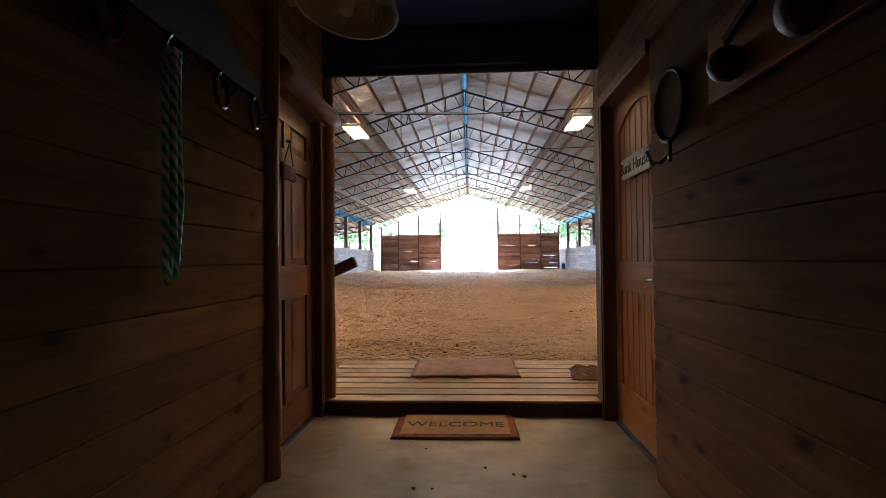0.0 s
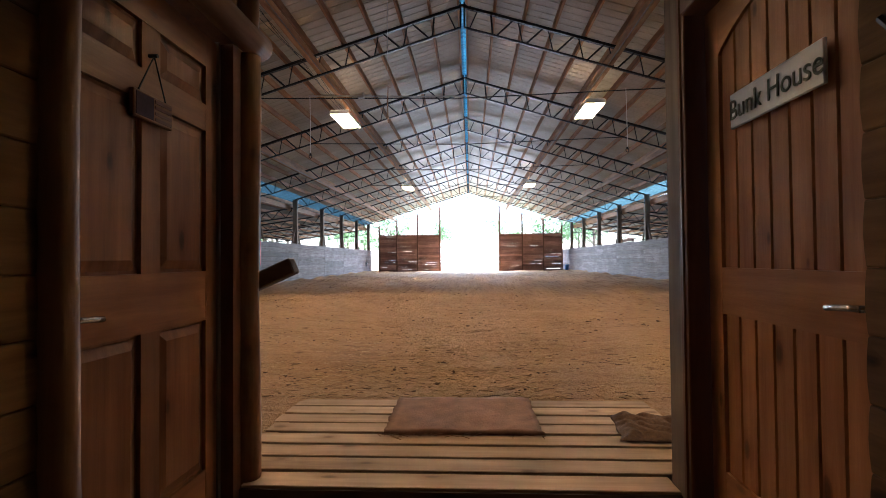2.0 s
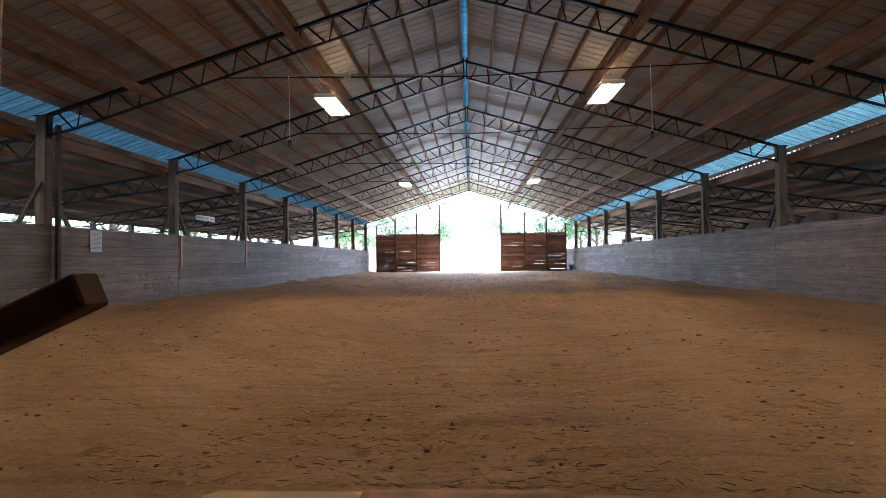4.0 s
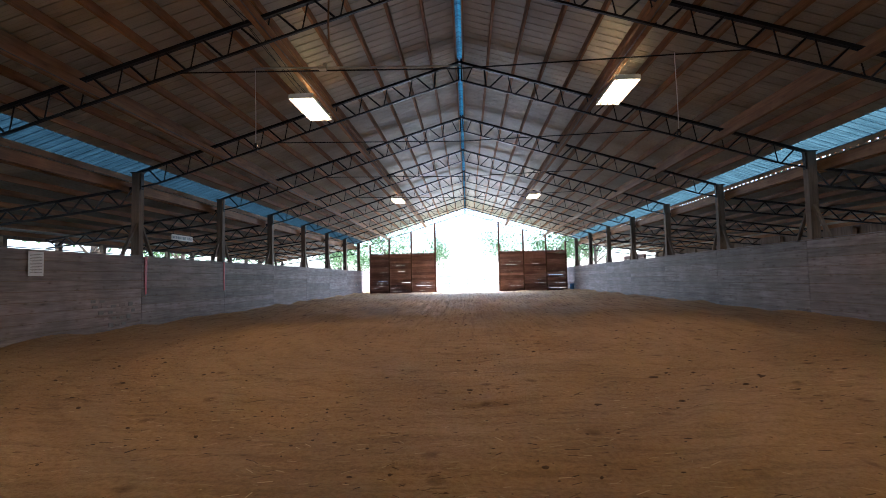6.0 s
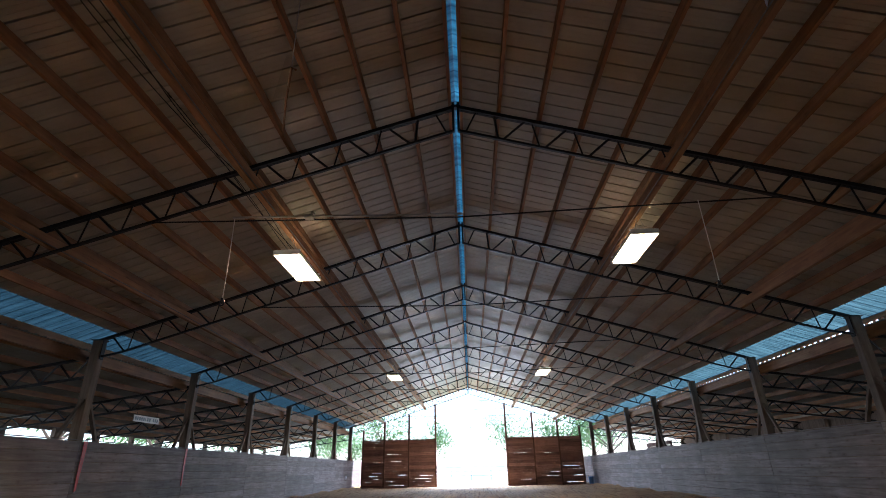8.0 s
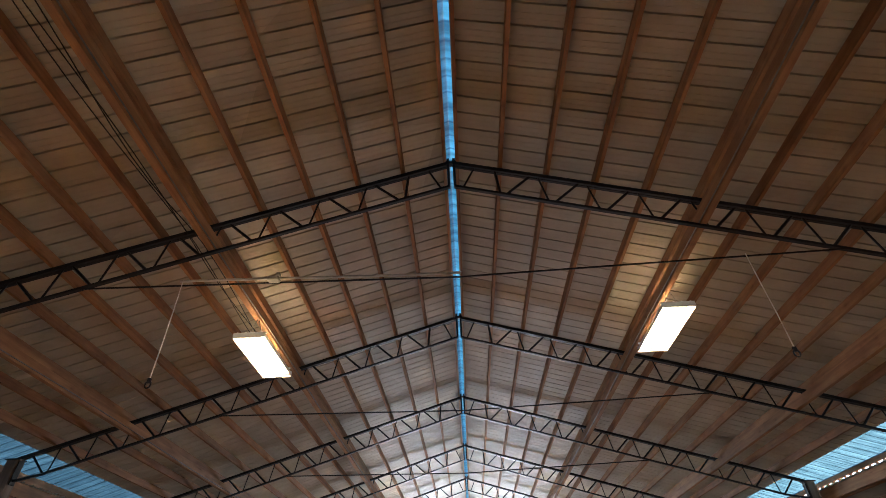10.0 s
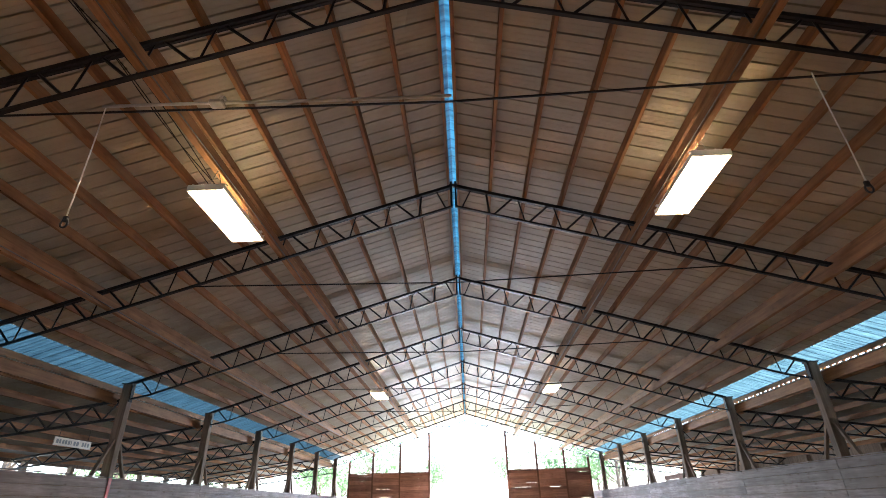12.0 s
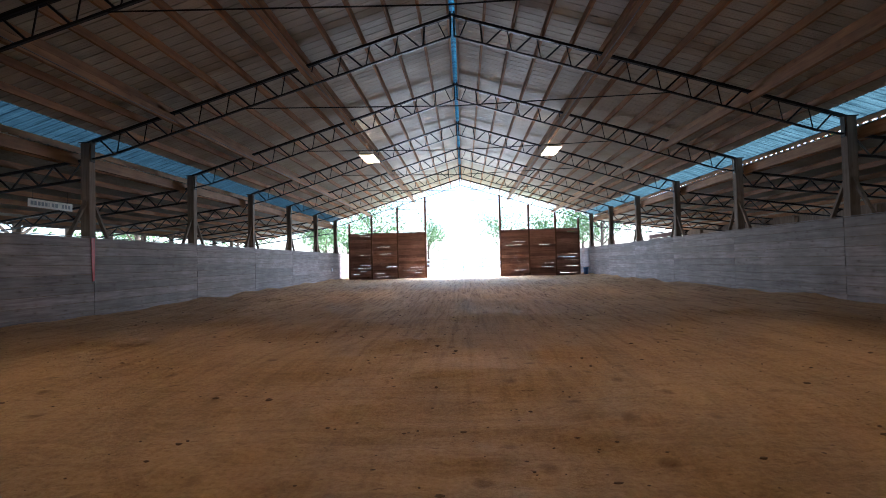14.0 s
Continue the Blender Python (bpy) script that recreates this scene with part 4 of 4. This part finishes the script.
for name, dims in (("jamb_right", (0.99, 1.12, 4.08, 4.11, 0.0, 2.1)), ("jamb_right_head", (0.975, 1.12, 3.18, 4.078, 2.06, 2.13)), ("jamb_right_casing", (0.985, 1.03, 4.112, 4.14, 0.0, 2.2))):
    boxed(name, dims, JAMB, None, "", 0.004)
    tagged(bpy.data.objects[name], "red-brown stained door jamb", "trim", kind="structure")
boxed("trim_corner_right", (0.998, 1.028, 4.142, 4.298, 0.0, 2.36), POST)
tagged(bpy.data.objects["trim_corner_right"], "weathered grey corner board at the opening", "trim", kind="structure")
for name, dims in (("trim_threshold_left", (-1.0, -0.955, 3.21, 4.13, 0.001, 0.022)), ("trim_threshold_right", (1.05, 1.1, 3.18, 4.075, 0.001, 0.022))):
    boxed(name, dims, BLUETAPE)
    tagged(bpy.data.objects[name], "dull blue strip under the door", "trim", kind="structure")


# ---- doors ----
def build_panel_door():
    d = thing("door_1", (DL, 3.672, 0.024), "six-panel varnished pine door, closed", "door", kind="structure", rz=90)
    w, h, th = 0.457, 2.0, 0.035
    def put(name, u0, u1, v0, v1, n0, n1, mat, bevel=0.0):
        bm = bmesh.new()
        box(bm, u0, u1, n0, n1, v0, v1, bevel)
        return part(name, bm, mat, d)
    rows = ((0.21, 0.82), (1.02, 1.6), (1.71, 1.87))
    put("stile", -w, -w + 0.1, 0, h, 0, th, SHADEDOOR)
    put("stile", w - 0.1, w, 0, h, 0, th, SHADEDOOR)
    put("stile", -0.05, 0.05, 0.211, 1.869, 0.001, th, SHADEDOOR)
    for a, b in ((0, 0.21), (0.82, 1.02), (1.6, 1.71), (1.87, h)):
        put("rail", -w + 0.101, w - 0.101, a, b, 0, th, SHADEDOORRAIL)
    for v0, v1 in rows:
        for u0, u1 in ((-w + 0.1, -0.05), (0.05, w - 0.1)):
            bm = bmesh.new()
            box(bm, u0, u1, 0.016, th - 0.002, v0, v1)
            m = 0.045
            o = [bm.verts.new((u, 0.0155, v)) for u, v in ((u0 + 0.012, v0 + 0.012), (u1 - 0.012, v0 + 0.012), (u1 - 0.012, v1 - 0.012), (u0 + 0.012, v1 - 0.012))]
            i = [bm.verts.new((u, 0.004, v)) for u, v in ((u0 + m, v0 + m), (u1 - m, v0 + m), (u1 - m, v1 - m), (u0 + m, v1 - m))]
            for k in range(4):
                bm.faces.new((o[k], o[(k + 1) % 4], i[(k + 1) % 4], i[k]))
            bm.faces.new(i)
            part("panel", bm, SHADEDOOR, d)
    return d


def lever(parent, u, v, way):
    bm = bmesh.new()
    rod(bm, (u, -0.012, v), (u, 0.0, v), 0.028, 16)
    rod(bm, (u, -0.05, v), (u, -0.012, v), 0.009, 10)
    tube(bm, [(u, -0.05, v), (u + way * 0.03, -0.054, v), (u + way * 0.075, -0.052, v - 0.003), (u + way * 0.11, -0.05, v - 0.006)], 0.009, 8)
    part("door_handle", bm, CHROME, parent, "brushed metal lever handle", True)


def build_plank_door():
    d = thing("door_2", (DR, 3.622, 0.024), "varnished knotty pine plank door with an arched panel, closed", "door", kind="structure", rz=-90)
    w, h, th = 0.453, 2.03, 0.035
    def put(name, u0, u1, v0, v1, n0, n1, mat, bevel=0.0):
        bm = bmesh.new()
        box(bm, u0, u1, n0, n1, v0, v1, bevel)
        return part(name, bm, mat, d)
    put("stile", -w, -w + 0.1, 0, h, 0, th, DOORWOOD)
    put("stile", w - 0.1, w, 0, h, 0, th, DOORWOOD)
    put("rail", -w + 0.101, w - 0.101, 0, 0.25, 0, th, DOORRAIL)
    put("rail", -w + 0.101, w - 0.101, 0.845, 1.02, 0, th, DOORRAIL)
    arch = [(-w + 0.101, h), (-w + 0.101, 1.83)] + [(u, 1.83 + 0.11 * math.cos(u / (w - 0.1) * math.pi / 2) ** 0.8) for u in np.linspace(-w + 0.12, w - 0.12, 9)] + [(w - 0.101, 1.83), (w - 0.101, h)]
    bm = bmesh.new()
    prism(bm, arch, 1, 0, th)
    part("arched_rail", bm, DOORRAIL, d)
    n = 7
    pw = (2 * w - 0.2) / n
    for v0, v1 in ((0.245, 0.85), (1.015, 1.95)):
        for k in range(n):
            u = -w + 0.1 + k * pw
            bm = bmesh.new()
            prism(bm, [(u + 0.001, 0.026), (u + 0.001, 0.017), (u + 0.007, 0.011), (u + pw - 0.007, 0.011), (u + pw - 0.001, 0.017), (u + pw - 0.001, 0.026)], 2, v0, v1)
            part("plank", bm, DOORWOOD, d)
    return d


door_1, door_2 = build_panel_door(), build_plank_door()
lever(door_1, -0.4, 0.905, 1)
lever(door_2, 0.39, 0.935, -1)

sign = thing("door_sign", (DR - 0.012, 3.617, 1.597), "white sign with dark green hand lettering on the plank door", "sign", rz=-90)
bm = bmesh.new()
box(bm, -0.24, 0.24, -0.006, 0.006, -0.058, 0.066, 0.003)
part("board", bm, SIGNWHITE, sign)
lettering("lettering", "Bunk House", 0.098, INK, sign, pose(0.0, -0.008, 0.002, 90, 0, 0), 0.0012)
for u in (-0.222, 0.222):
    boxed("end_stroke", (u - 0.014, u + 0.014, -0.0085, -0.0062, -0.004, 0.004), INK, sign)

plaque = thing("hanging_plaque", (DL + 0.012, 3.655, 1.6), "small wooden flag plaque hung by a cord on the panel door", "plaque", rz=90)
bm = bmesh.new()
box(bm, -0.105, 0.105, -0.009, 0.009, -0.045, 0.045, 0.003)
part("board", bm, JAMB, plaque)
boxed("blue_field", (-0.095, -0.005, -0.011, -0.0092, -0.037, 0.037), FLAGBLUE, plaque)
for k in range(4):
    boxed("stripe", (0.003, 0.096, -0.011, -0.0092, -0.036 + k * 0.02, -0.026 + k * 0.02), FLAGRED, plaque)
bm = bmesh.new()
tube(bm, [(-0.075, -0.002, 0.043), (0.0, -0.008, 0.185), (0.075, -0.002, 0.043)], 0.003, 5)
part("cord", bm, IRON, plaque)
bm = bmesh.new()
rod(bm, (0, -0.02, 0.185), (0, 0.01, 0.185), 0.007, 8)
part("nail", bm, IRON, plaque)


# ---- opening to the arena: lintel shutter and front wall ----
shutter = thing("roll_shutter", (0.08, 4.19, 2.395), "black rolled-up shutter over the hall opening", "shutter")
boxed("curtain", (-0.98, 0.98, -0.025, 0.07, 0.005, 0.62), BLACKCLOTH, shutter)
bm = bmesh.new()
rod(bm, (-0.98, 0, 0), (0.92, 0, 0), 0.035, 14)
part("bottom_roll", bm, BLACKCLOTH, shutter, "", True)
boxed("valance", (-0.98, 0.98, -0.032, -0.0255, 0.3, 0.62), BLACKCLOTH, shutter, "", 0.002)
bm = bmesh.new()
for x0, x1 in ((-8.0, -0.96), (1.03, 8.0)):
    box(bm, x0, x1, 4.115, 4.3, -0.05, 3.9)
box(bm, -0.958, 1.028, 4.27, 4.3, 2.42, 3.9)
prism(bm, [(-8.0, 3.902), (8.0, 3.902), (8.0, chord(8.0) + 0.1), (0, chord(0) + 0.1), (-8.0, chord(8.0) + 0.1)], 1, 4.12, 4.3)
front = tagged(part("wall_front", bm, POST), "boarded building front at the arena end", "wall", kind="structure")
for s, x0, x1 in ((-1, -8.0, -0.97), (1, 1.022, 8.0)):
    z = 0.08
    while z < 3.8:
        bm = bmesh.new()
        prism(bm, [(4.303, z + 0.002), (4.325, z + 0.02), (4.33, z + 0.09), (4.322, z + 0.16), (4.303, z + 0.178)], 0, x0, x1)
        part("board", bm, KICK, front)
        z += 0.182


# ---- deck and what lies on it ----
deck = thing("deck", (0, 0, 0), "slatted timber deck of sand-dusted boards at the arena edge", "deck")
bm = bmesh.new()
box(bm, -0.9, 0.995, 4.18, 4.193, -0.05, 0.086)
part("riser", bm, DARKBEAM, deck, "dark front board")
rng = random.Random(3)
for k in range(1, 9):
    y = 4.02 + k * 0.1745
    bm = bmesh.new()
    lo, hi = (-0.9, 0.995) if k < 2 else (-1.1 + rng.uniform(-0.02, 0.02), 1.29 + rng.uniform(-0.02, 0.02))
    box(bm, lo, hi, y, 4.02 + k * 0.1745 + 0.1455, 0.062, 0.1 + rng.uniform(-0.002, 0.002), 0.003)
    part("slat", bm, DECK, deck)
# added dark sheet, stands in for the deep shade in the slat gaps
boxed("underlay", (-1.06, 1.25, 4.33, 5.55, 0.03, 0.056), RUBBER, deck, "dark sheet added for the shade between the slats")
for x in (-0.9, 0.1, 1.1):
    boxed("joist", (x - 0.04, x + 0.04, 4.32, 5.56, -0.31, 0.0295), DARKBEAM, deck)


def soft_sheet(name, w, l, th, material, at, rz, label, category, seed, wave=0.004):
    """A limp mat that follows small bumps, with frayed edges."""
    rng = np.random.default_rng(seed)
    n, k = 26, 18
    bm = bmesh.new()
    top = [[None] * k for _ in range(n)]
    low = [[None] * k for _ in range(n)]
    for i in range(n):
        for j in range(k):
            u, v = (i / (n - 1) - 0.5) * w, (j / (k - 1) - 0.5) * l
            edge = i in (0, n - 1) or j in (0, k - 1)
            du, dv = (rng.normal(0, 0.006, 2) if edge else (0, 0))
            z = wave * (math.sin(u * 14 + seed) * math.cos(v * 11) + 1) + abs(rng.normal(0, wave * 0.3))
            top[i][j] = bm.verts.new((u + du, v + dv, th + z))
            low[i][j] = bm.verts.new((u + du, v + dv, 0.0))
    for i in range(n - 1):
        for j in range(k - 1):
            bm.faces.new((top[i][j], top[i + 1][j], top[i + 1][j + 1], top[i][j + 1]))
    ring = [(i, 0) for i in range(n)] + [(n - 1, j) for j in range(1, k)] + [(i, k - 1) for i in range(n - 2, -1, -1)] + [(0, j) for j in range(k - 2, 0, -1)]
    for a, b in zip(ring, ring[1:] + ring[:1]):
        bm.faces.new((low[a[0]][a[1]], low[b[0]][b[1]], top[b[0]][b[1]], top[a[0]][a[1]]))
    t = thing(name, at, label, category, rz=rz)
    part("sheet", bm, material, t, "", True)
    return t, rng


mat, rng2 = soft_sheet("brown_mat", 0.89, 0.7, 0.014, BROWNMAT, (0.065, 5.2, 0.102), 0.5, "sandy brown fibre mat lying on the deck", "mat", 7)
for k in range(26):
    bm = bmesh.new()
    x, y = rng2.uniform(-0.5, 0.5), -0.36 + rng2.normal(0, 0.02)
    a = rng2.uniform(0, math.tau)
    tube(bm, [(x, y, 0.004), (x + 0.03 * math.cos(a), y + 0.02 * math.sin(a), 0.008), (x + 0.07 * math.cos(a + 0.5), y - 0.02 + 0.03 * math.sin(a), 0.004)], 0.0022, 4)
    part("loose_fibre", bm, COIR, mat)

# a folded sack beside it
bm = bmesh.new()
g = bmesh.ops.create_grid(bm, x_segments=44, y_segments=34, size=0.5)
for v in bm.verts:
    u, w = v.co.x * 0.52, v.co.y * 0.5
    f = 0.02 * abs(math.sin(w * 21 + 3.5 * math.sin(u * 6) + 3 * noise.noise(Vector((u * 5, w * 5, 7))))) + 0.022 * noise.noise(Vector((u * 9, w * 14, 1))) + 0.03
    f *= min(1, 12 * (0.27 - abs(u)), 12 * (0.26 - abs(w))) if max(abs(u), abs(w)) < 0.25 else 0.15
    v.co = (u + 0.03 * noise.noise(Vector((w * 9, 3, 0))), w + 0.035 * noise.noise(Vector((u * 8, 0, 5))), max(0.004, f))
sack = tagged(part("burlap_sack", bm, BURLAP, None, "", True), "crumpled brown burlap sack lying on the deck", "sack")
sack.matrix_world = pose(1.14, 4.97, 0.102, 0, 0, -8) @ Matrix.Diagonal((0.74, 0.9, 0.9, 1))
sol = sack.modifiers.new("thick", "SOLIDIFY")
sol.thickness = 0.004

# welcome mat
wm = thing("welcome_mat", (0.014, 3.95, 0.002), "coir doormat with a dark border and the word welcome", "doormat", rz=0.4)
boxed("rubber_base", (-0.385, 0.385, -0.235, 0.235, 0, 0.008), RUBBER, wm)
boxed("border", (-0.375, 0.375, -0.225, 0.225, 0.0082, 0.014), COIRRED, wm)
bm = bmesh.new()
box(bm, -0.335, 0.335, -0.187, 0.187, 0.0142, 0.0185, 0.002)
part("mat_face", bm, COIR, wm)
lettering("lettering", "WELCOME", 0.128, RUBBER, wm, pose(0, -0.01, 0.0192), 0.0008)

# timber arm that juts past the opening
arm = thing("timber_arm", (-0.8, 4.4, 1.0), "dark square timber arm jutting out beside the opening", "beam")
bm = bmesh.new()
a, b = Vector((0.075, -0.015, 0.062)), Vector((-0.75, 0.01, -0.3))
bar(bm, a, b, 0.075, 0.078)
bmesh.ops.bevel(bm, geom=bm.edges[:], offset=0.006, segments=1, affect="EDGES")
part("bar", bm, DARKBEAM, arm)
bm = bmesh.new()
box(bm, -0.8, -0.7, -0.068, 0.06, -0.4, -0.22, 0.004)
part("wall_block", bm, DARKBEAM, arm)


# ---- hall fittings ----
rack = thing("horseshoe_rack", (-0.866, 2.45, 1.855), "dark iron rack with horseshoe hooks on the siding", "coat rack")
bm = bmesh.new()
outline = [(-0.62, 0.0), (-0.62, 0.1), (-0.45, 0.16), (-0.3, 0.24), (-0.12, 0.2), (0.0, 0.27), (0.1, 0.2), (0.22, 0.22), (0.3, 0.12), (0.42, 0.09), (0.56, 0.06), (0.56, -0.02), (0.3, -0.03), (0.1, -0.02), (-0.2, -0.03), (-0.4, -0.02)]
prism(bm, outline, 0, -0.006, 0.006)
part("plate", bm, BLUEIRON, rack, "blue-black cut-out plate")
for k, y in enumerate((-0.455, -0.15, 0.17, 0.475)):
    bm = bmesh.new()
    tube(bm, [(0.012 + 0.03 * (1 - math.cos(a / 2)) * 0.3, y + 0.062 * math.sin(a), -0.11 + 0.07 * math.cos(a)) for a in np.linspace(0.5, math.tau - 0.5, 18)], 0.0095, 6)
    part("horseshoe", bm, IRON, rack)
    bm = bmesh.new()
    tube(bm, [(0.006, y, -0.03), (0.03, y, -0.1), (0.06, y, -0.13), (0.085, y, -0.11)], 0.007, 6)
    part("hook", bm, IRON, rack)

lead = thing("lead_rope", (-0.822, 2.25, 1.69), "green and white braided lead rope hanging in loops from a hook", "rope")
for dy, dx, low in ((-0.02, 0.0, -0.68), (0.003, 0.014, -0.6), (0.026, -0.004, -0.66)):
    bm = bmesh.new()
    side = 0.012
    tube(bm, [(dx, dy - side, 0.03), (dx, dy - side * 1.1, -0.2), (dx + 0.004, dy - side * 1.3, -0.45), (dx, dy - side * 0.9, low + 0.05), (dx, dy, low), (dx, dy + side * 0.9, low + 0.05), (dx + 0.006, dy + side * 1.4, -0.42), (dx, dy + side, -0.2), (dx, dy + side * 0.8, 0.03)], 0.0105, 8)
    part("loop", bm, ROPE, lead, "", True)
bm = bmesh.new()
tube(bm, [(0, -0.035, 0.03), (0.01, -0.02, 0.055), (0.01, 0.025, 0.055), (0, 0.042, 0.03)], 0.0105, 8)
part("top_turn", bm, ROPE, lead, "", True)

mirror = thing("oval_hook_plate", (HR - 0.022, 2.885, 1.715), "oval dark metal plate with a rim and double hooks", "wall hook")
bm = bmesh.new()
pts = [(0.0, 0.15 * math.sin(a), 0.148 * math.cos(a)) for a in np.linspace(0, math.tau, 28, endpoint=False)]
tube(bm, pts, 0.011, 6, True)
part("rim", bm, BRONZE, mirror, "", True)
bm = bmesh.new()
prism(bm, [(0.145 * math.sin(a), 0.143 * math.cos(a)) for a in np.linspace(0, math.tau, 28, endpoint=False)], 0, 0.01, 0.018)
part("plate", bm, GLASSY, mirror, "tarnished plate")
bm = bmesh.new()
rod(bm, (0, 0, -0.15), (0, 0, -0.24), 0.01, 8)
part("stem", bm, BRONZE, mirror)
for s in (-1, 1):
    bm = bmesh.new()
    tube(bm, [(0, 0, -0.2), (-0.02, s * 0.05, -0.235), (-0.04, s * 0.1, -0.225), (-0.05, s * 0.135, -0.17)], 0.008, 6)
    part("hook", bm, BRONZE, mirror)

board2 = thing("peg_board", (HR - 0.02, 2.09, 1.7), "stained wooden board with round dark pegs on the siding", "peg board")
bm = bmesh.new()
box(bm, -0.014, 0.008, -0.42, 0.42, -0.1, 0.16, 0.004)
part("board", bm, PLAQUE, board2)
for y, r in ((0.22, 0.062), (-0.14, 0.075)):
    bm = bmesh.new()
    bmesh.ops.create_uvsphere(bm, u_segments=18, v_segments=10, radius=1.0, matrix=Matrix.LocRotScale((-0.05, y, -0.03), None, (0.055, r, r * 0.9)))
    part("peg", bm, BRONZE, board2, "round dark peg", True)
bm = bmesh.new()
bar(bm, (-0.03, 0.26, 0.06), (-0.03, 0.05, 0.13), 0.02, 0.025)
part("bar", bm, BLUEIRON, board2)

fan = thing("wall_fan", (-0.5, 3.35, 2.46), "cream round wall fan with a wire cage, at rest", "fan")
fan.matrix_world = pose(-0.518, 3.3, 2.4, -9, 9, 0)
bm = bmesh.new()
tube(bm, [(0.27 * math.cos(a), 0.27 * math.sin(a), 0) for a in np.linspace(0, math.tau, 40, endpoint=False)], 0.011, 6, True)
part("rim", bm, CREAM, fan, "", True)
bm = bmesh.new()
for z0, r0, r1, z1 in ((0.0, 0.265, 0.25, 0.1),):
    vs = [[bm.verts.new((r * math.cos(a), r * math.sin(a), z)) for a in np.linspace(0, math.tau, 40, endpoint=False)] for r, z in ((r0, z0), (r1, z1), (0.1, z1 + 0.03), (0.02, z1 + 0.03))]
    for p, q in zip(vs, vs[1:]):
        for k in range(40):
            bm.faces.new((p[k], p[(k + 1) % 40], q[(k + 1) % 40], q[k]))
part("shell", bm, CREAM, fan, "", True)
for r in (0.07, 0.11, 0.15, 0.19, 0.23):
    bm = bmesh.new()
    tube(bm, [(r * math.cos(a), r * math.sin(a), -0.02 * (1 - r / 0.27)) for a in np.linspace(0, math.tau, 32, endpoint=False)], 0.0022, 4, True)
    part("cage_wire", bm, CREAM, fan)
for k in range(3):
    bm = bmesh.new()
    a = k * math.tau / 3
    bmesh.ops.create_grid(bm, x_segments=4, y_segments=4, size=0.5, matrix=pose(0.13 * math.cos(a), 0.13 * math.sin(a), 0.06, 18, 0, math.degrees(a)) @ Matrix.Diagonal((0.19, 0.12, 1, 1)))
    part("blade", bm, CREAM, fan)
bm = bmesh.new()
rod(bm, (0, 0, -0.028), (0, 0, 0.1), 0.04, 16)
part("hub", bm, WHITE, fan)
bm = bmesh.new()
bar(bm, (-0.02, 0.05, 0.12), (-0.36, 0.1, 0.06), 0.05, 0.04)
part("arm", bm, CREAM, fan)

# dirt clods on the hall floor
rng = random.Random(9)
for k in range(14):
    bm = bmesh.new()
    bmesh.ops.create_icosphere(bm, subdivisions=1, radius=rng.uniform(0.006, 0.016))
    for v in bm.verts:
        v.co *= rng.uniform(0.7, 1.2)
        v.co.z = max(-0.004, v.co.z * 0.5)
    ob = tagged(part("dirt_clod", bm, RUST), "small brown clod of dirt on the concrete", "dirt", "dirt clods")
    ob.location = (rng.uniform(-0.2, 0.95), rng.uniform(2.3, 3.6), 0.004)


# ---- outside ----
def build_tree(at, h, seed):
    rng = random.Random(seed)
    t = thing("tree", at, "leafy green deciduous tree standing in the open", "tree", "trees outside")
    bm = bmesh.new()
    rod(bm, (0, 0, -0.2), (0.1, 0.05, h * 0.55), 0.028 * h, 9, 0.012 * h)
    tips = []
    for k in range(9):
        a, z = rng.uniform(0, math.tau), h * rng.uniform(0.25, 0.52)
        l = h * rng.uniform(0.2, 0.34)
        tip = Vector((l * math.cos(a), l * math.sin(a), z + l * rng.uniform(0.5, 1.1)))
        rod(bm, (0.05, 0.02, z), tip, 0.009 * h, 6, 0.003 * h)
        tips.append(tip)
    tips.append(Vector((0.1, 0, h * 0.85)))
    part("trunk", bm, BARK, t)
    verts, faces = [], []
    for tip in tips:
        for _ in range(260):
            c = tip + Vector((rng.gauss(0, 0.11), rng.gauss(0, 0.11), rng.gauss(0, 0.09))) * h
            r = rng.uniform(0.1, 0.24)
            n = Vector((rng.gauss(0, 1), rng.gauss(0, 1), rng.gauss(0, 1))).normalized()
            u = n.orthogonal().normalized() * r
            w = n.cross(u)
            i = len(verts)
            verts += [c - u, c + w * 0.5, c + u, c - w * 0.5]
            faces.append((i, i + 1, i + 2, i + 3))
    me = bpy.data.meshes.new("crown")
    me.from_pydata([tuple(v) for v in verts], [], faces)
    me.materials.append(LEAF)
    ob = new("crown", me)
    ob.parent = t
    return t


saplings = [build_tree((-6, 96, GROUND), 9.0, 21), build_tree((-13, 84, GROUND), 11.0, 22), build_tree((14, 84, GROUND), 10.0, 23)]
rng = random.Random(31)
spots = [(-18, 76), (19, 80), (-27, 70), (28, 72), (7, 104), (20, 96), (-20, 97)]
spots += [(s * rng.uniform(24, 34), y + rng.uniform(-2, 2)) for s in (-1, 1) for y in (8, 18, 28, 38, 48, 58)]
for k, (x, y) in enumerate(spots):
    copy_thing(saplings[k % 3], pose(x, y, GROUND, 0, 0, rng.uniform(0, 360)))

fence = thing("paddock_fence", (0, 62, GROUND), "pale rail fence across the yard outside", "fence")
for k in range(15):
    boxed("post", (-14 + k * 2 - 0.06, -14 + k * 2 + 0.06, -0.06, 0.06, -0.1, 1.4), SIGNWHITE, fence)
for z in (0.45, 0.85, 1.25):
    boxed("rail", (-14.1, 14.1, -0.09, -0.062, z, z + 0.12), SIGNWHITE, fence)
